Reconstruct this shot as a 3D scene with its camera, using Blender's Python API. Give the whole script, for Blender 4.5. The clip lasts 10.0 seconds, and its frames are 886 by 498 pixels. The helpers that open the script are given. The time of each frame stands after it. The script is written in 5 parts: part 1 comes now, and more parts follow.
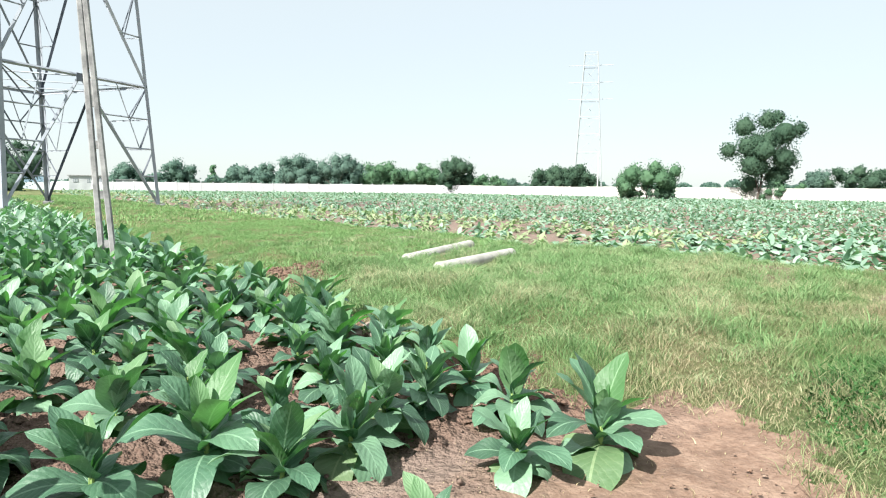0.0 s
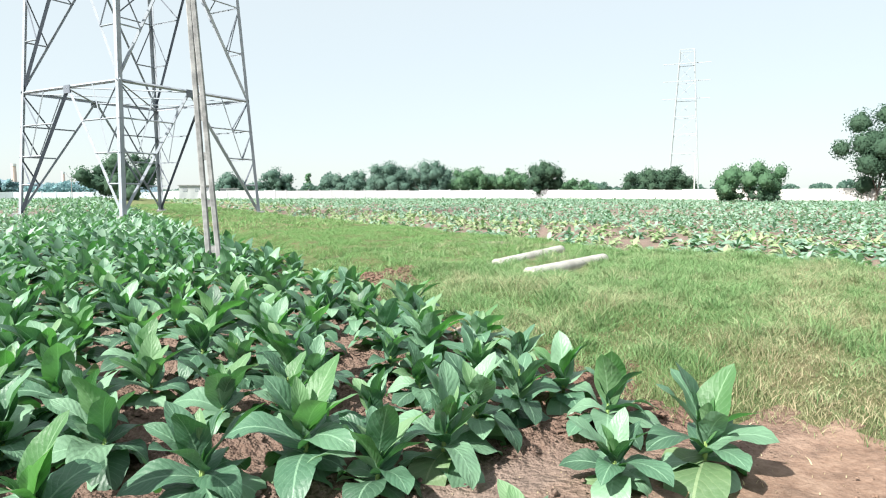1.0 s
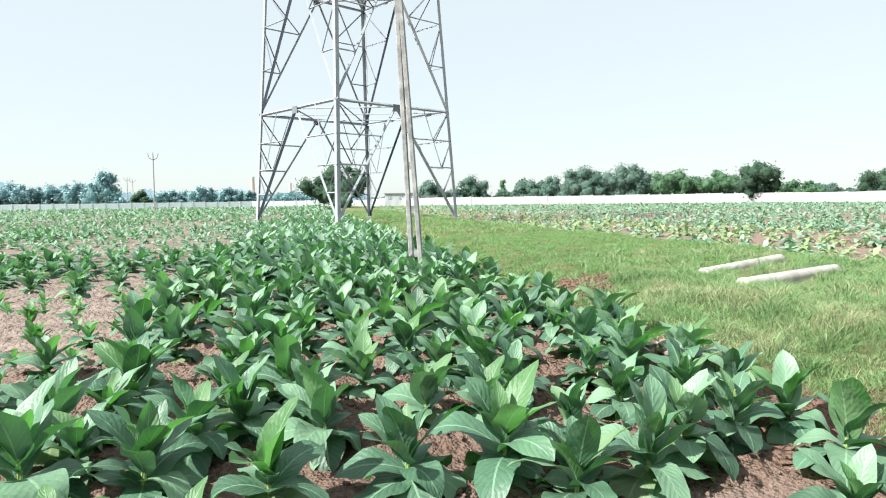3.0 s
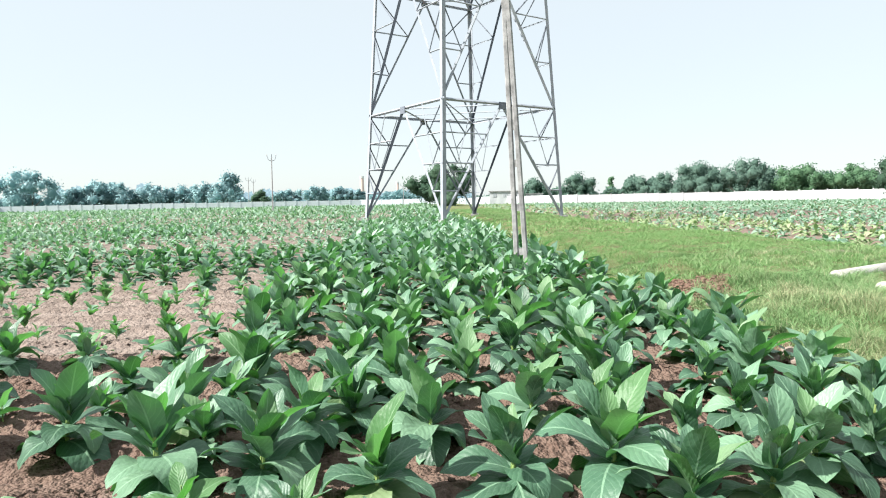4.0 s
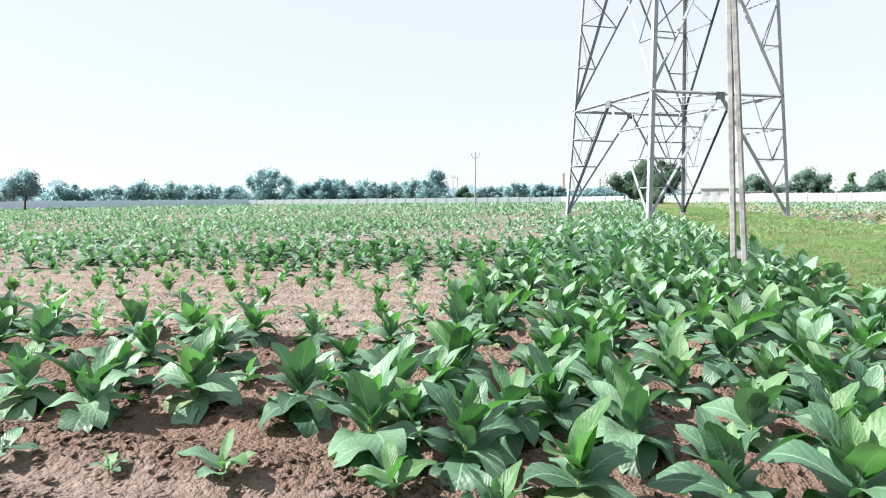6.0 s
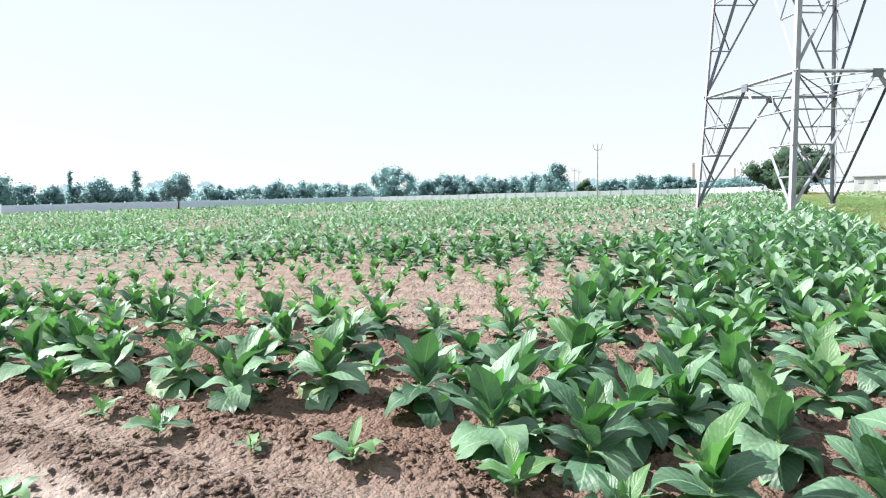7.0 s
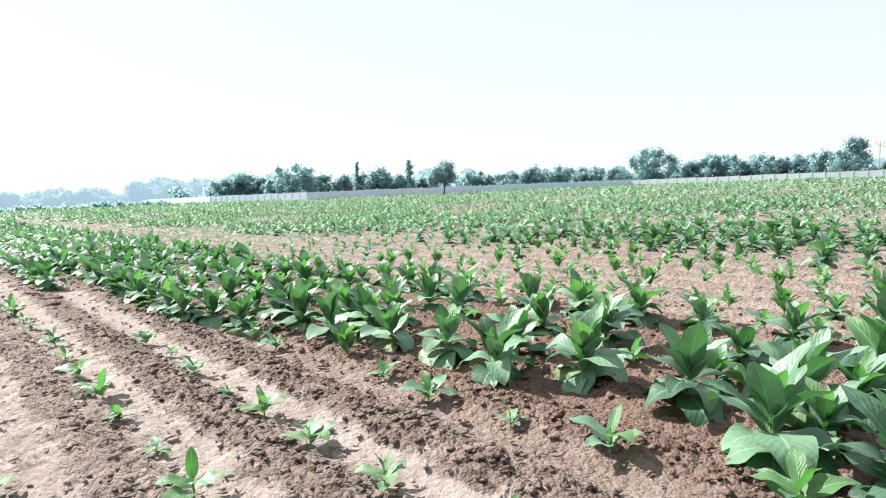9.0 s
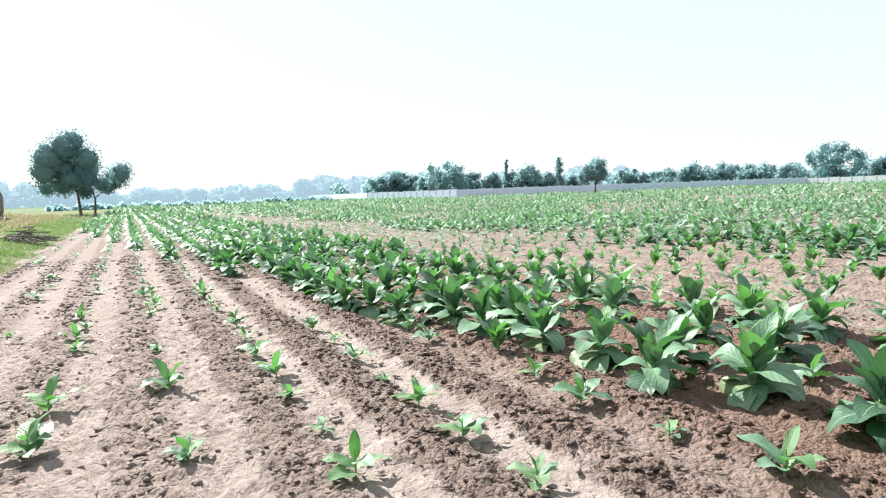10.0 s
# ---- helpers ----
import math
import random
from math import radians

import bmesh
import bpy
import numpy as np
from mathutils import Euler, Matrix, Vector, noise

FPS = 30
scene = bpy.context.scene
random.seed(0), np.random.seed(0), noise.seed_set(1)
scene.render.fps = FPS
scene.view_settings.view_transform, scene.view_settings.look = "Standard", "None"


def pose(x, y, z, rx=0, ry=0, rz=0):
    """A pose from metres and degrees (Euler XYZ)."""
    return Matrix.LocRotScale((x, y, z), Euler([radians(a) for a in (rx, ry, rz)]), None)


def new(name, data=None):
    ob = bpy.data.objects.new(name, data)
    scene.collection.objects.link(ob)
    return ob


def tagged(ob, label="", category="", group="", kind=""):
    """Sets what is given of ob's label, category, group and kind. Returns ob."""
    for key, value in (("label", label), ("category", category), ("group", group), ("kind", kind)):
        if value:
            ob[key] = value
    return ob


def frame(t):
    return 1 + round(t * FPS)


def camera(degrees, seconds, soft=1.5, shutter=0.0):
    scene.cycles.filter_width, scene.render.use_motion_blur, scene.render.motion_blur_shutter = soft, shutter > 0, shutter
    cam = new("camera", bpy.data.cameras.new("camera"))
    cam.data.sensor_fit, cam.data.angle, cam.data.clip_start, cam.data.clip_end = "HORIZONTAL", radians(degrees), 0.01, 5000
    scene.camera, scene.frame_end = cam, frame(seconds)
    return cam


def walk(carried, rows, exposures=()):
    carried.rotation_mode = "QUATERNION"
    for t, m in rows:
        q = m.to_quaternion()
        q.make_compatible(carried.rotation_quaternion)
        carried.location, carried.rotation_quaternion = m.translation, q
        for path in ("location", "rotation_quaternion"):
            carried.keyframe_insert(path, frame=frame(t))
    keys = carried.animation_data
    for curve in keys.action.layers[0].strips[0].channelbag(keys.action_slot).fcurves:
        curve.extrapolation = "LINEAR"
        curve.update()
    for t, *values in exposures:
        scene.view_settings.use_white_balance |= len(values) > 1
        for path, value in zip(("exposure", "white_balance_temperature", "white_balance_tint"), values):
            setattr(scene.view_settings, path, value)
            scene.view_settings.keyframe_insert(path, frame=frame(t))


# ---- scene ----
# Camera: a person turning on the spot at a field's corner, eye 1.5 m above the soil.
cam = camera(69.8, 10.0, soft=1.1)
EYE = 1.5
ROWS = [  # seconds, x, y, z, yaw, pitch, roll
    (0.0, 0.0, 0.0, 0.0, 0.0, -5.545, -0.6),
    (0.5, -0.017, 0.011, 0.001, 4.181, -5.565, -0.171),
    (1.0, -0.03, 0.015, -0.001, 7.876, -5.1, 0.121),
    (1.5, -0.043, 0.012, -0.001, 11.59, -4.904, 0.219),
    (2.0, -0.054, 0.02, -0.001, 16.213, -4.728, 0.627),
    (2.5, -0.067, 0.024, -0.004, 20.493, -4.543, 0.681),
    (4.0, -0.101, 0.038, -0.005, 34.538, -4.472, 1.053),
    (4.5, -0.11, 0.037, -0.006, 38.724, -4.527, 0.96),
    (5.0, -0.128, 0.033, -0.005, 43.921, -4.313, 0.909),
    (6.5, -0.171, 0.032, -0.008, 57.182, -4.747, 0.84),
    (7.0, -0.174, 0.027, -0.007, 63.099, -4.784, 1.489),
    (7.5, -0.178, 0.017, -0.004, 68.426, -4.712, 1.508),
    (8.0, -0.187, 0.004, -0.003, 74.571, -4.724, 1.573),
    (8.5, -0.187, 0.0, -0.008, 79.726, -5.127, 1.72),
    (9.0, -0.201, -0.009, -0.017, 85.769, -5.436, 2.283),
    (9.5, -0.204, -0.033, -0.014, 91.943, -5.499, 2.512),
    (10.0, -0.2, -0.065, -0.011, 99.063, -5.158, 1.992),
]
walk(cam, [(t, pose(x, y, EYE + z, 90 + pitch, roll, yaw)) for t, x, y, z, yaw, pitch, roll in ROWS],
     exposures=[(0.0, 1.21, 6280, 6.0), (2.5, 1.22, 6280, 6.0), (6.5, 1.27, 6300, 11.0), (10.0, 1.30, 6300, 11.0)])

# World: a bright, dusty, half-veiled sky and a sun that stands behind the field's left corner.
SUN_AZ, SUN_EL = 142.0, 43.0  # degrees; azimuth counted anticlockwise from +y
world = bpy.data.worlds.new("sky")
scene.world = world
world.use_nodes = True
wn = world.node_tree.nodes
sky = wn.new("ShaderNodeTexSky")
sky.sky_type = "NISHITA"
sky.sun_disc = False
sky.sun_elevation, sky.sun_rotation = radians(SUN_EL), radians(-SUN_AZ)
sky.air_density, sky.dust_density, sky.ozone_density = 1.0, 0.8, 1.0
wn["Background"].inputs["Strength"].default_value = 0.070
# an even veil of thin haze over the clear sky
veil = wn.new("ShaderNodeMix")
veil.data_type, veil.blend_type = "RGBA", "ADD"
veil.inputs[0].default_value = 1.0
veil.inputs[7].default_value = (4.55, 4.75, 4.72, 1)
dim = wn.new("ShaderNodeMix")
dim.data_type, dim.blend_type = "RGBA", "MULTIPLY"
dim.inputs[0].default_value = 1.0
dim.inputs[7].default_value = (0.25, 0.25, 0.25, 1)
world.node_tree.links.new(sky.outputs[0], dim.inputs[6])
world.node_tree.links.new(dim.outputs[2], veil.inputs[6])
world.node_tree.links.new(veil.outputs[2], wn["Background"].inputs["Color"])

sun = new("sun", bpy.data.lights.new("sun", "SUN"))
sun.data.energy, sun.data.angle, sun.data.color = 5.0, radians(1.0), (1.0, 0.95, 0.87)
sun.matrix_world = pose(0, 0, 30, 90 - SUN_EL, 0, SUN_AZ + 180)

# ---- materials ----
def mat(name, rough=0.8, metal=0.0, spec=0.5):
    m = bpy.data.materials.new(name)
    m.use_nodes = True
    n = m.node_tree.nodes
    p = n["Principled BSDF"]
    p.inputs["Roughness"].default_value = rough
    p.inputs["Metallic"].default_value = metal
    p.inputs["Specular IOR Level"].default_value = spec
    return m, n, m.node_tree.links, p


def noise_node(n, l, scale, detail=4.0, vec=None, rough=0.55):
    t = n.new("ShaderNodeTexNoise")
    t.inputs["Scale"].default_value = scale
    t.inputs["Detail"].default_value = detail
    t.inputs["Roughness"].default_value = rough
    if vec is not None:
        l.new(vec, t.inputs["Vector"])
    return t.outputs["Fac"]


def ramp(n, l, fac, stops):
    r = n.new("ShaderNodeValToRGB")
    e = r.color_ramp.elements
    while len(e) < len(stops):
        e.new(0.5)
    for el, (p, c) in zip(e, stops):
        el.position, el.color = p, (*c, 1)
    l.new(fac, r.inputs["Fac"])
    return r.outputs["Color"]


def mix(n, l, fac, a, b, kind="MIX"):
    m = n.new("ShaderNodeMix")
    m.data_type, m.blend_type = "RGBA", kind
    for k, v in ((0, fac), (6, a), (7, b)):
        if isinstance(v, (int, float)):
            m.inputs[k].default_value = v
        elif isinstance(v, tuple):
            m.inputs[k].default_value = (*v, 1)
        else:
            l.new(v, m.inputs[k])
    return m.outputs[2]


def bump(n, l, p, height, strength=0.5, dist=0.01):
    b = n.new("ShaderNodeBump")
    b.inputs["Strength"].default_value, b.inputs["Distance"].default_value = strength, dist
    l.new(height, b.inputs["Height"])
    l.new(b.outputs[0], p.inputs["Normal"])
    return b


def where(n):
    return n.new("ShaderNodeNewGeometry").outputs["Position"]


def maths(n, l, op, a, b=None):
    m = n.new("ShaderNodeMath")
    m.operation = op
    for k, v in enumerate((a, b)):
        if v is None:
            continue
        if isinstance(v, (int, float)):
            m.inputs[k].default_value = v
        else:
            l.new(v, m.inputs[k])
    return m.outputs[0]


def leaf_mat(name, dark, light, pale, near=True, translucent=0.28, rough=0.5):
    """Broad crop leaf: vein pattern from the leaf's own map, a hue of its own for each leaf."""
    m, n, l, p = mat(name, rough if near else 0.52, 0, 0.42 if near else 0.22)
    if near:
        rnd = n.new("ShaderNodeObjectInfo").outputs["Random"]
    else:
        rnd = n.new("ShaderNodeNewGeometry").outputs["Random Per Island"]
    # the ramp's pale end also stands in for sheen on sunlit leaves
    col = ramp(n, l, rnd, [(0.0, dark), (0.36, light), (1.0, pale)])
    blotch = noise_node(n, l, 9.0, 3.0, where(n))
    col = mix(n, l, maths(n, l, "MULTIPLY", blotch, 0.35), col, pale)
    if near:
        uv = n.new("ShaderNodeSeparateXYZ")
        l.new(n.new("ShaderNodeUVMap").outputs[0], uv.inputs[0])
        side = maths(n, l, "ABSOLUTE", maths(n, l, "SUBTRACT", uv.outputs[0], 0.5))
        along = maths(n, l, "SUBTRACT", maths(n, l, "MULTIPLY", uv.outputs[1], 9.0), maths(n, l, "MULTIPLY", side, 5.5))
        along = maths(n, l, "ADD", along, maths(n, l, "MULTIPLY", noise_node(n, l, 12, 2, where(n)), 1.1))
        wave = maths(n, l, "ABSOLUTE", maths(n, l, "SUBTRACT", maths(n, l, "FRACT", along), 0.5))
        vein = maths(n, l, "GREATER_THAN", wave, 0.43)
        rib = maths(n, l, "LESS_THAN", side, 0.025)
        lines = maths(n, l, "MAXIMUM", maths(n, l, "MULTIPLY", vein, 0.10), maths(n, l, "MULTIPLY", rib, 0.36))
        col = mix(n, l, lines, col, tuple(min(1, 1.6 * c + 0.05) for c in pale))
        puff = maths(n, l, "COSINE", maths(n, l, "MULTIPLY", along, 2 * math.pi))
        puff = maths(n, l, "ADD", maths(n, l, "MULTIPLY", puff, 0.09), maths(n, l, "MULTIPLY", noise_node(n, l, 26, 3, where(n)), 1.1))
        bump(n, l, p, puff, 0.7, 0.008)
    l.new(col, p.inputs["Base Color"])
    tr = n.new("ShaderNodeBsdfTranslucent")
    l.new(mix(n, l, 0.72, col, (0.085, 0.36, 0.026)), tr.inputs["Color"])
    ms = n.new("ShaderNodeMixShader")
    ms.inputs[0].default_value = translucent
    l.new(p.outputs[0], ms.inputs[1])
    l.new(tr.outputs[0], ms.inputs[2])
    l.new(ms.outputs[0], n["Material Output"].inputs["Surface"])
    return m


LEAF = leaf_mat("tobacco leaf", (0.014, 0.047, 0.029), (0.048, 0.124, 0.074), (0.205, 0.335, 0.215), translucent=0.18, rough=0.46)
LEAF_TOP = leaf_mat("young tobacco leaf", (0.055, 0.15, 0.05), (0.095, 0.215, 0.08), (0.23, 0.35, 0.20), translucent=0.38, rough=0.48)
LEAF_OLD = leaf_mat("old tobacco leaf", (0.085, 0.165, 0.075), (0.145, 0.23, 0.11), (0.23, 0.29, 0.15))
LEAF_FIELD = leaf_mat("field leaf", (0.028, 0.082, 0.054), (0.074, 0.158, 0.10), (0.225, 0.325, 0.24), near=False)
# white glints on far leaves are put into the palest tint
LEAF_FAR = leaf_mat("field leaf with painted glints", (0.045, 0.115, 0.075), (0.125, 0.23, 0.155), (0.38, 0.49, 0.39), near=False)
LEAF_YELLOW = leaf_mat("yellowing field leaf", (0.17, 0.27, 0.125), (0.27, 0.35, 0.18), (0.40, 0.43, 0.27), near=False)


def stem_mat():
    m, n, l, p = mat("plant stem", 0.6)
    l.new(ramp(n, l, noise_node(n, l, 14, 3, where(n)), [(0.3, (0.16, 0.26, 0.07)), (0.7, (0.28, 0.36, 0.12))]), p.inputs["Base Color"])
    return m


STEM = stem_mat()


def soil_mat():
    m, n, l, p = mat("red-brown soil", 0.95, 0, 0.15)
    w = where(n)
    big = noise_node(n, l, 0.5, 5, w)
    mid = noise_node(n, l, 4.0, 6, w, 0.65)
    fine = noise_node(n, l, 30, 6, w, 0.7)
    crumb = n.new("ShaderNodeTexVoronoi")
    crumb.inputs["Scale"].default_value = 17.0
    l.new(mix(n, l, 0.06, w, n.new("ShaderNodeTexNoise").outputs["Color"]), crumb.inputs["Vector"])
    small = n.new("ShaderNodeTexVoronoi")
    small.inputs["Scale"].default_value = 46.0
    l.new(w, small.inputs["Vector"])
    sep = n.new("ShaderNodeSeparateXYZ")
    l.new(w, sep.inputs[0])
    s = maths(n, l, "SUBTRACT", maths(n, l, "MULTIPLY", sep.outputs[0], 0.582), maths(n, l, "MULTIPLY", sep.outputs[1], 0.813))
    s2 = maths(n, l, "ADD", s, maths(n, l, "MULTIPLY", maths(n, l, "SUBTRACT", mid, 0.5), 0.5))
    # 1 on the ridges, 0 in the furrows
    ridge = maths(n, l, "ADD", maths(n, l, "MULTIPLY", maths(n, l, "COSINE", maths(n, l, "MULTIPLY", maths(n, l, "ADD", s2, 0.07), 2 * math.pi / 0.77)), 0.5), 0.5)
    worked = ramp(n, l, maths(n, l, "MULTIPLY", maths(n, l, "ADD", s2, 3.0), 0.25), [(0.35, (1, 1, 1)), (0.75, (0.5, 0.5, 0.5))])
    tilth = maths(n, l, "MULTIPLY", ramp(n, l, ridge, [(0.30, (0, 0, 0)), (0.62, (1, 1, 1))]), worked)
    # beyond the rows' end the soil is neither ridged nor silted
    u = maths(n, l, "ADD", maths(n, l, "MULTIPLY", sep.outputs[0], 0.813), maths(n, l, "MULTIPLY", sep.outputs[1], 0.582))
    end = ramp(n, l, maths(n, l, "MULTIPLY", maths(n, l, "ADD", u, maths(n, l, "MULTIPLY", mid, 1.5)), 0.1), [(0.26, (0, 0, 0)), (0.38, (1, 1, 1))])
    tilth = mix(n, l, end, tilth, (0.75, 0.75, 0.75))
    # the grown rows nearest stand in darker, freshly worked soil; the field's corner is trodden flat
    fresh = maths(n, l, "MULTIPLY", ramp(n, l, maths(n, l, "MULTIPLY", maths(n, l, "ADD", s2, 8.0), 0.1), [(0.12, (0, 0, 0)), (0.22, (1, 1, 1)), (0.46, (1, 1, 1)), (0.59, (0, 0, 0))]), 0.9)
    grown = maths(n, l, "MULTIPLY", ramp(n, l, maths(n, l, "MULTIPLY", maths(n, l, "ADD", u, 6.0), 0.1), [(0.30, (0, 0, 0)), (0.44, (1, 1, 1))]),
                  ramp(n, l, maths(n, l, "MULTIPLY", maths(n, l, "ADD", s2, 10.0), 0.1), [(0.40, (0.85, 0.85, 0.85)), (0.5, (0, 0, 0))]))
    fresh = maths(n, l, "MAXIMUM", fresh, maths(n, l, "MULTIPLY", grown, maths(n, l, "SUBTRACT", 1.0, end)))
    worn = ramp(n, l, maths(n, l, "MULTIPLY", maths(n, l, "ADD", s2, 10.0), 0.1), [(0.36, (0.75, 0.75, 0.75)), (0.46, (0, 0, 0))])
    tilth = mix(n, l, worn, tilth, ramp(n, l, mid, [(0.30, (0.55, 0.55, 0.55)), (0.6, (1, 1, 1))]))
    tilth = maths(n, l, "MAXIMUM", tilth, fresh)
    trod = maths(n, l, "MULTIPLY", ramp(n, l, maths(n, l, "MULTIPLY", maths(n, l, "ADD", u, 1.0), 0.1), [(0.10, (0, 0, 0)), (0.25, (1, 1, 1))]),
                 ramp(n, l, maths(n, l, "MULTIPLY", maths(n, l, "ADD", s2, 4.0), 0.1), [(0.10, (0, 0, 0)), (0.19, (1, 1, 1))]))
    tilth = maths(n, l, "MULTIPLY", tilth, maths(n, l, "SUBTRACT", 1.0, maths(n, l, "MULTIPLY", trod, 0.75)))
    pale = ramp(n, l, mid, [(0.30, (0.25, 0.212, 0.193)), (0.6, (0.385, 0.335, 0.31)), (0.8, (0.48, 0.44, 0.415))])
    dark = ramp(n, l, mid, [(0.30, (0.070, 0.053, 0.046)), (0.52, (0.150, 0.114, 0.10)), (0.75, (0.32, 0.26, 0.232))])
    c = mix(n, l, tilth, pale, dark)
    c = mix(n, l, maths(n, l, "MULTIPLY", big, 0.35), c, mix(n, l, end, (0.255, 0.205, 0.18), (0.34, 0.185, 0.125)))
    rim = maths(n, l, "MULTIPLY", end, ramp(n, l, maths(n, l, "MULTIPLY", u, 0.1), [(0.50, (1, 1, 1)), (0.72, (0, 0, 0))]))
    c = mix(n, l, maths(n, l, "MULTIPLY", maths(n, l, "MULTIPLY", rim, maths(n, l, "SUBTRACT", 1.0, trod)), 0.8), c, (0.155, 0.082, 0.056))
    c = mix(n, l, maths(n, l, "MULTIPLY", trod, 0.85), c, ramp(n, l, mid, [(0.38, (0.10, 0.052, 0.032)), (0.5, (0.17, 0.094, 0.060)), (0.62, (0.235, 0.145, 0.098))]))
    # besides the soil's own tone, shade under the leaves is painted in here
    c = mix(n, l, maths(n, l, "MULTIPLY", fresh, 0.70), c, (0.13, 0.066, 0.046))
    # further along, shadow among unmodelled crumbs is put into the colour
    crumb_shade = maths(n, l, "MULTIPLY", ramp(n, l, maths(n, l, "MULTIPLY", u, -0.02), [(0.14, (0, 0, 0)), (0.40, (1, 1, 1))]), maths(n, l, "ADD", maths(n, l, "MULTIPLY", mid, 0.5), 0.2))
    c = mix(n, l, crumb_shade, c, (0.19, 0.155, 0.14))
    c = mix(n, l, 0.22, c, ramp(n, l, fine, [(0.3, (0.085, 0.056, 0.045)), (0.7, (0.49, 0.38, 0.305))]))
    l.new(c, p.inputs["Base Color"])
    h = maths(n, l, "ADD", maths(n, l, "MULTIPLY", crumb.outputs["Distance"], -1.1), maths(n, l, "MULTIPLY", small.outputs["Distance"], -0.45))
    h = maths(n, l, "MULTIPLY", h, maths(n, l, "ADD", maths(n, l, "MULTIPLY", tilth, 0.75), 0.4))
    h = maths(n, l, "ADD", h, maths(n, l, "MULTIPLY", fine, 0.6))
    h = maths(n, l, "MULTIPLY", h, maths(n, l, "SUBTRACT", 1.0, maths(n, l, "MULTIPLY", worn, 0.6)))
    h = maths(n, l, "MULTIPLY", h, maths(n, l, "SUBTRACT", 1.0, maths(n, l, "MULTIPLY", trod, 0.7)))
    bump(n, l, p, h, 1.0, 0.045)
    return m


SOIL = soil_mat()


def turf_mat():
    m, n, l, p = mat("turf thatch", 0.95, 0, 0.15)
    w = where(n)
    c = ramp(n, l, noise_node(n, l, 1.1, 6, w, 0.65), [(0.3, (0.09, 0.14, 0.05)), (0.48, (0.14, 0.18, 0.075)), (0.60, (0.22, 0.20, 0.11)), (0.74, (0.34, 0.26, 0.175))])
    c = mix(n, l, 0.4, c, ramp(n, l, noise_node(n, l, 30, 5, w, 0.7), [(0.3, (0.05, 0.07, 0.02)), (0.7, (0.25, 0.26, 0.12))]))
    l.new(c, p.inputs["Base Color"])
    bump(n, l, p, noise_node(n, l, 30, 5, w, 0.7), 1.0, 0.08)
    return m


TURF = turf_mat()


def far_ground_mat():
    m, n, l, p = mat("far farmland", 0.95, 0, 0.05)
    w = where(n)
    c = ramp(n, l, noise_node(n, l, 0.012, 5, w), [(0.35, (0.09, 0.16, 0.09)), (0.55, (0.12, 0.19, 0.115)), (0.75, (0.18, 0.20, 0.13))])
    l.new(mix(n, l, 0.3, c, ramp(n, l, noise_node(n, l, 1.5, 5, w), [(0.3, (0.08, 0.12, 0.05)), (0.7, (0.3, 0.28, 0.16))])), p.inputs["Base Color"])
    return m


FARLAND = far_ground_mat()


def grass_mat(name, green, lush, straw, dry_level):
    """Grass blades: each its own tint, with dry straw-coloured patches that follow a slow noise."""
    m, n, l, p = mat(name, 0.6, 0, 0.25)
    g = n.new("ShaderNodeNewGeometry")
    c = ramp(n, l, g.outputs["Random Per Island"], [(0.0, green), (0.88, lush), (1.0, straw)])
    patch = noise_node(n, l, 0.75, 4, g.outputs["Position"], 0.6)
    k = ramp(n, l, patch, [(dry_level - 0.08, (0, 0, 0)), (dry_level + 0.10, (1, 1, 1))])
    k2 = maths(n, l, "MULTIPLY", k, maths(n, l, "MULTIPLY", g.outputs["Random Per Island"], 1.3))
    c = mix(n, l, k2, c, straw)
    l.new(c, p.inputs["Base Color"])
    tr = n.new("ShaderNodeBsdfTranslucent")
    l.new(c, tr.inputs["Color"])
    ms = n.new("ShaderNodeMixShader")
    ms.inputs[0].default_value = 0.3
    l.new(p.outputs[0], ms.inputs[1])
    l.new(tr.outputs[0], ms.inputs[2])
    l.new(ms.outputs[0], n["Material Output"].inputs["Surface"])
    return m


GRASS = grass_mat("bund grass", (0.13, 0.25, 0.095), (0.24, 0.37, 0.16), (0.45, 0.43, 0.27), 0.56)
GRASS_LUSH = grass_mat("lush bund grass", (0.13, 0.255, 0.085), (0.225, 0.375, 0.145), (0.36, 0.40, 0.20), 0.70)
GRASS_DRY = grass_mat("dry bund grass", (0.10, 0.195, 0.065), (0.19, 0.28, 0.11), (0.44, 0.37, 0.24), 0.50)


VERGE = grass_mat("verge grass", (0.17, 0.29, 0.085), (0.27, 0.41, 0.135), (0.40, 0.43, 0.20), 0.66)
STRAW = grass_mat("dry straw", (0.26, 0.20, 0.11), (0.42, 0.34, 0.20), (0.50, 0.43, 0.28), 0.4)
WEED = grass_mat("creeping weed", (0.035, 0.11, 0.03), (0.065, 0.17, 0.045), (0.13, 0.22, 0.07), 0.9)


def plain(name, a, b, scale, rough=0.8, metal=0.0, fine=40.0, strength=0.3):
    m, n, l, p = mat(name, rough, metal)
    tc = n.new("ShaderNodeTexCoord").outputs["Object"]
    c = ramp(n, l, noise_node(n, l, scale, 5, tc), [(0.35, a), (0.65, b)])
    c = mix(n, l, maths(n, l, "MULTIPLY", noise_node(n, l, fine, 4, tc), 0.35), c, tuple(0.55 * v for v in a))
    l.new(c, p.inputs["Base Color"])
    bump(n, l, p, noise_node(n, l, fine, 4, tc), strength, 0.004)
    return m


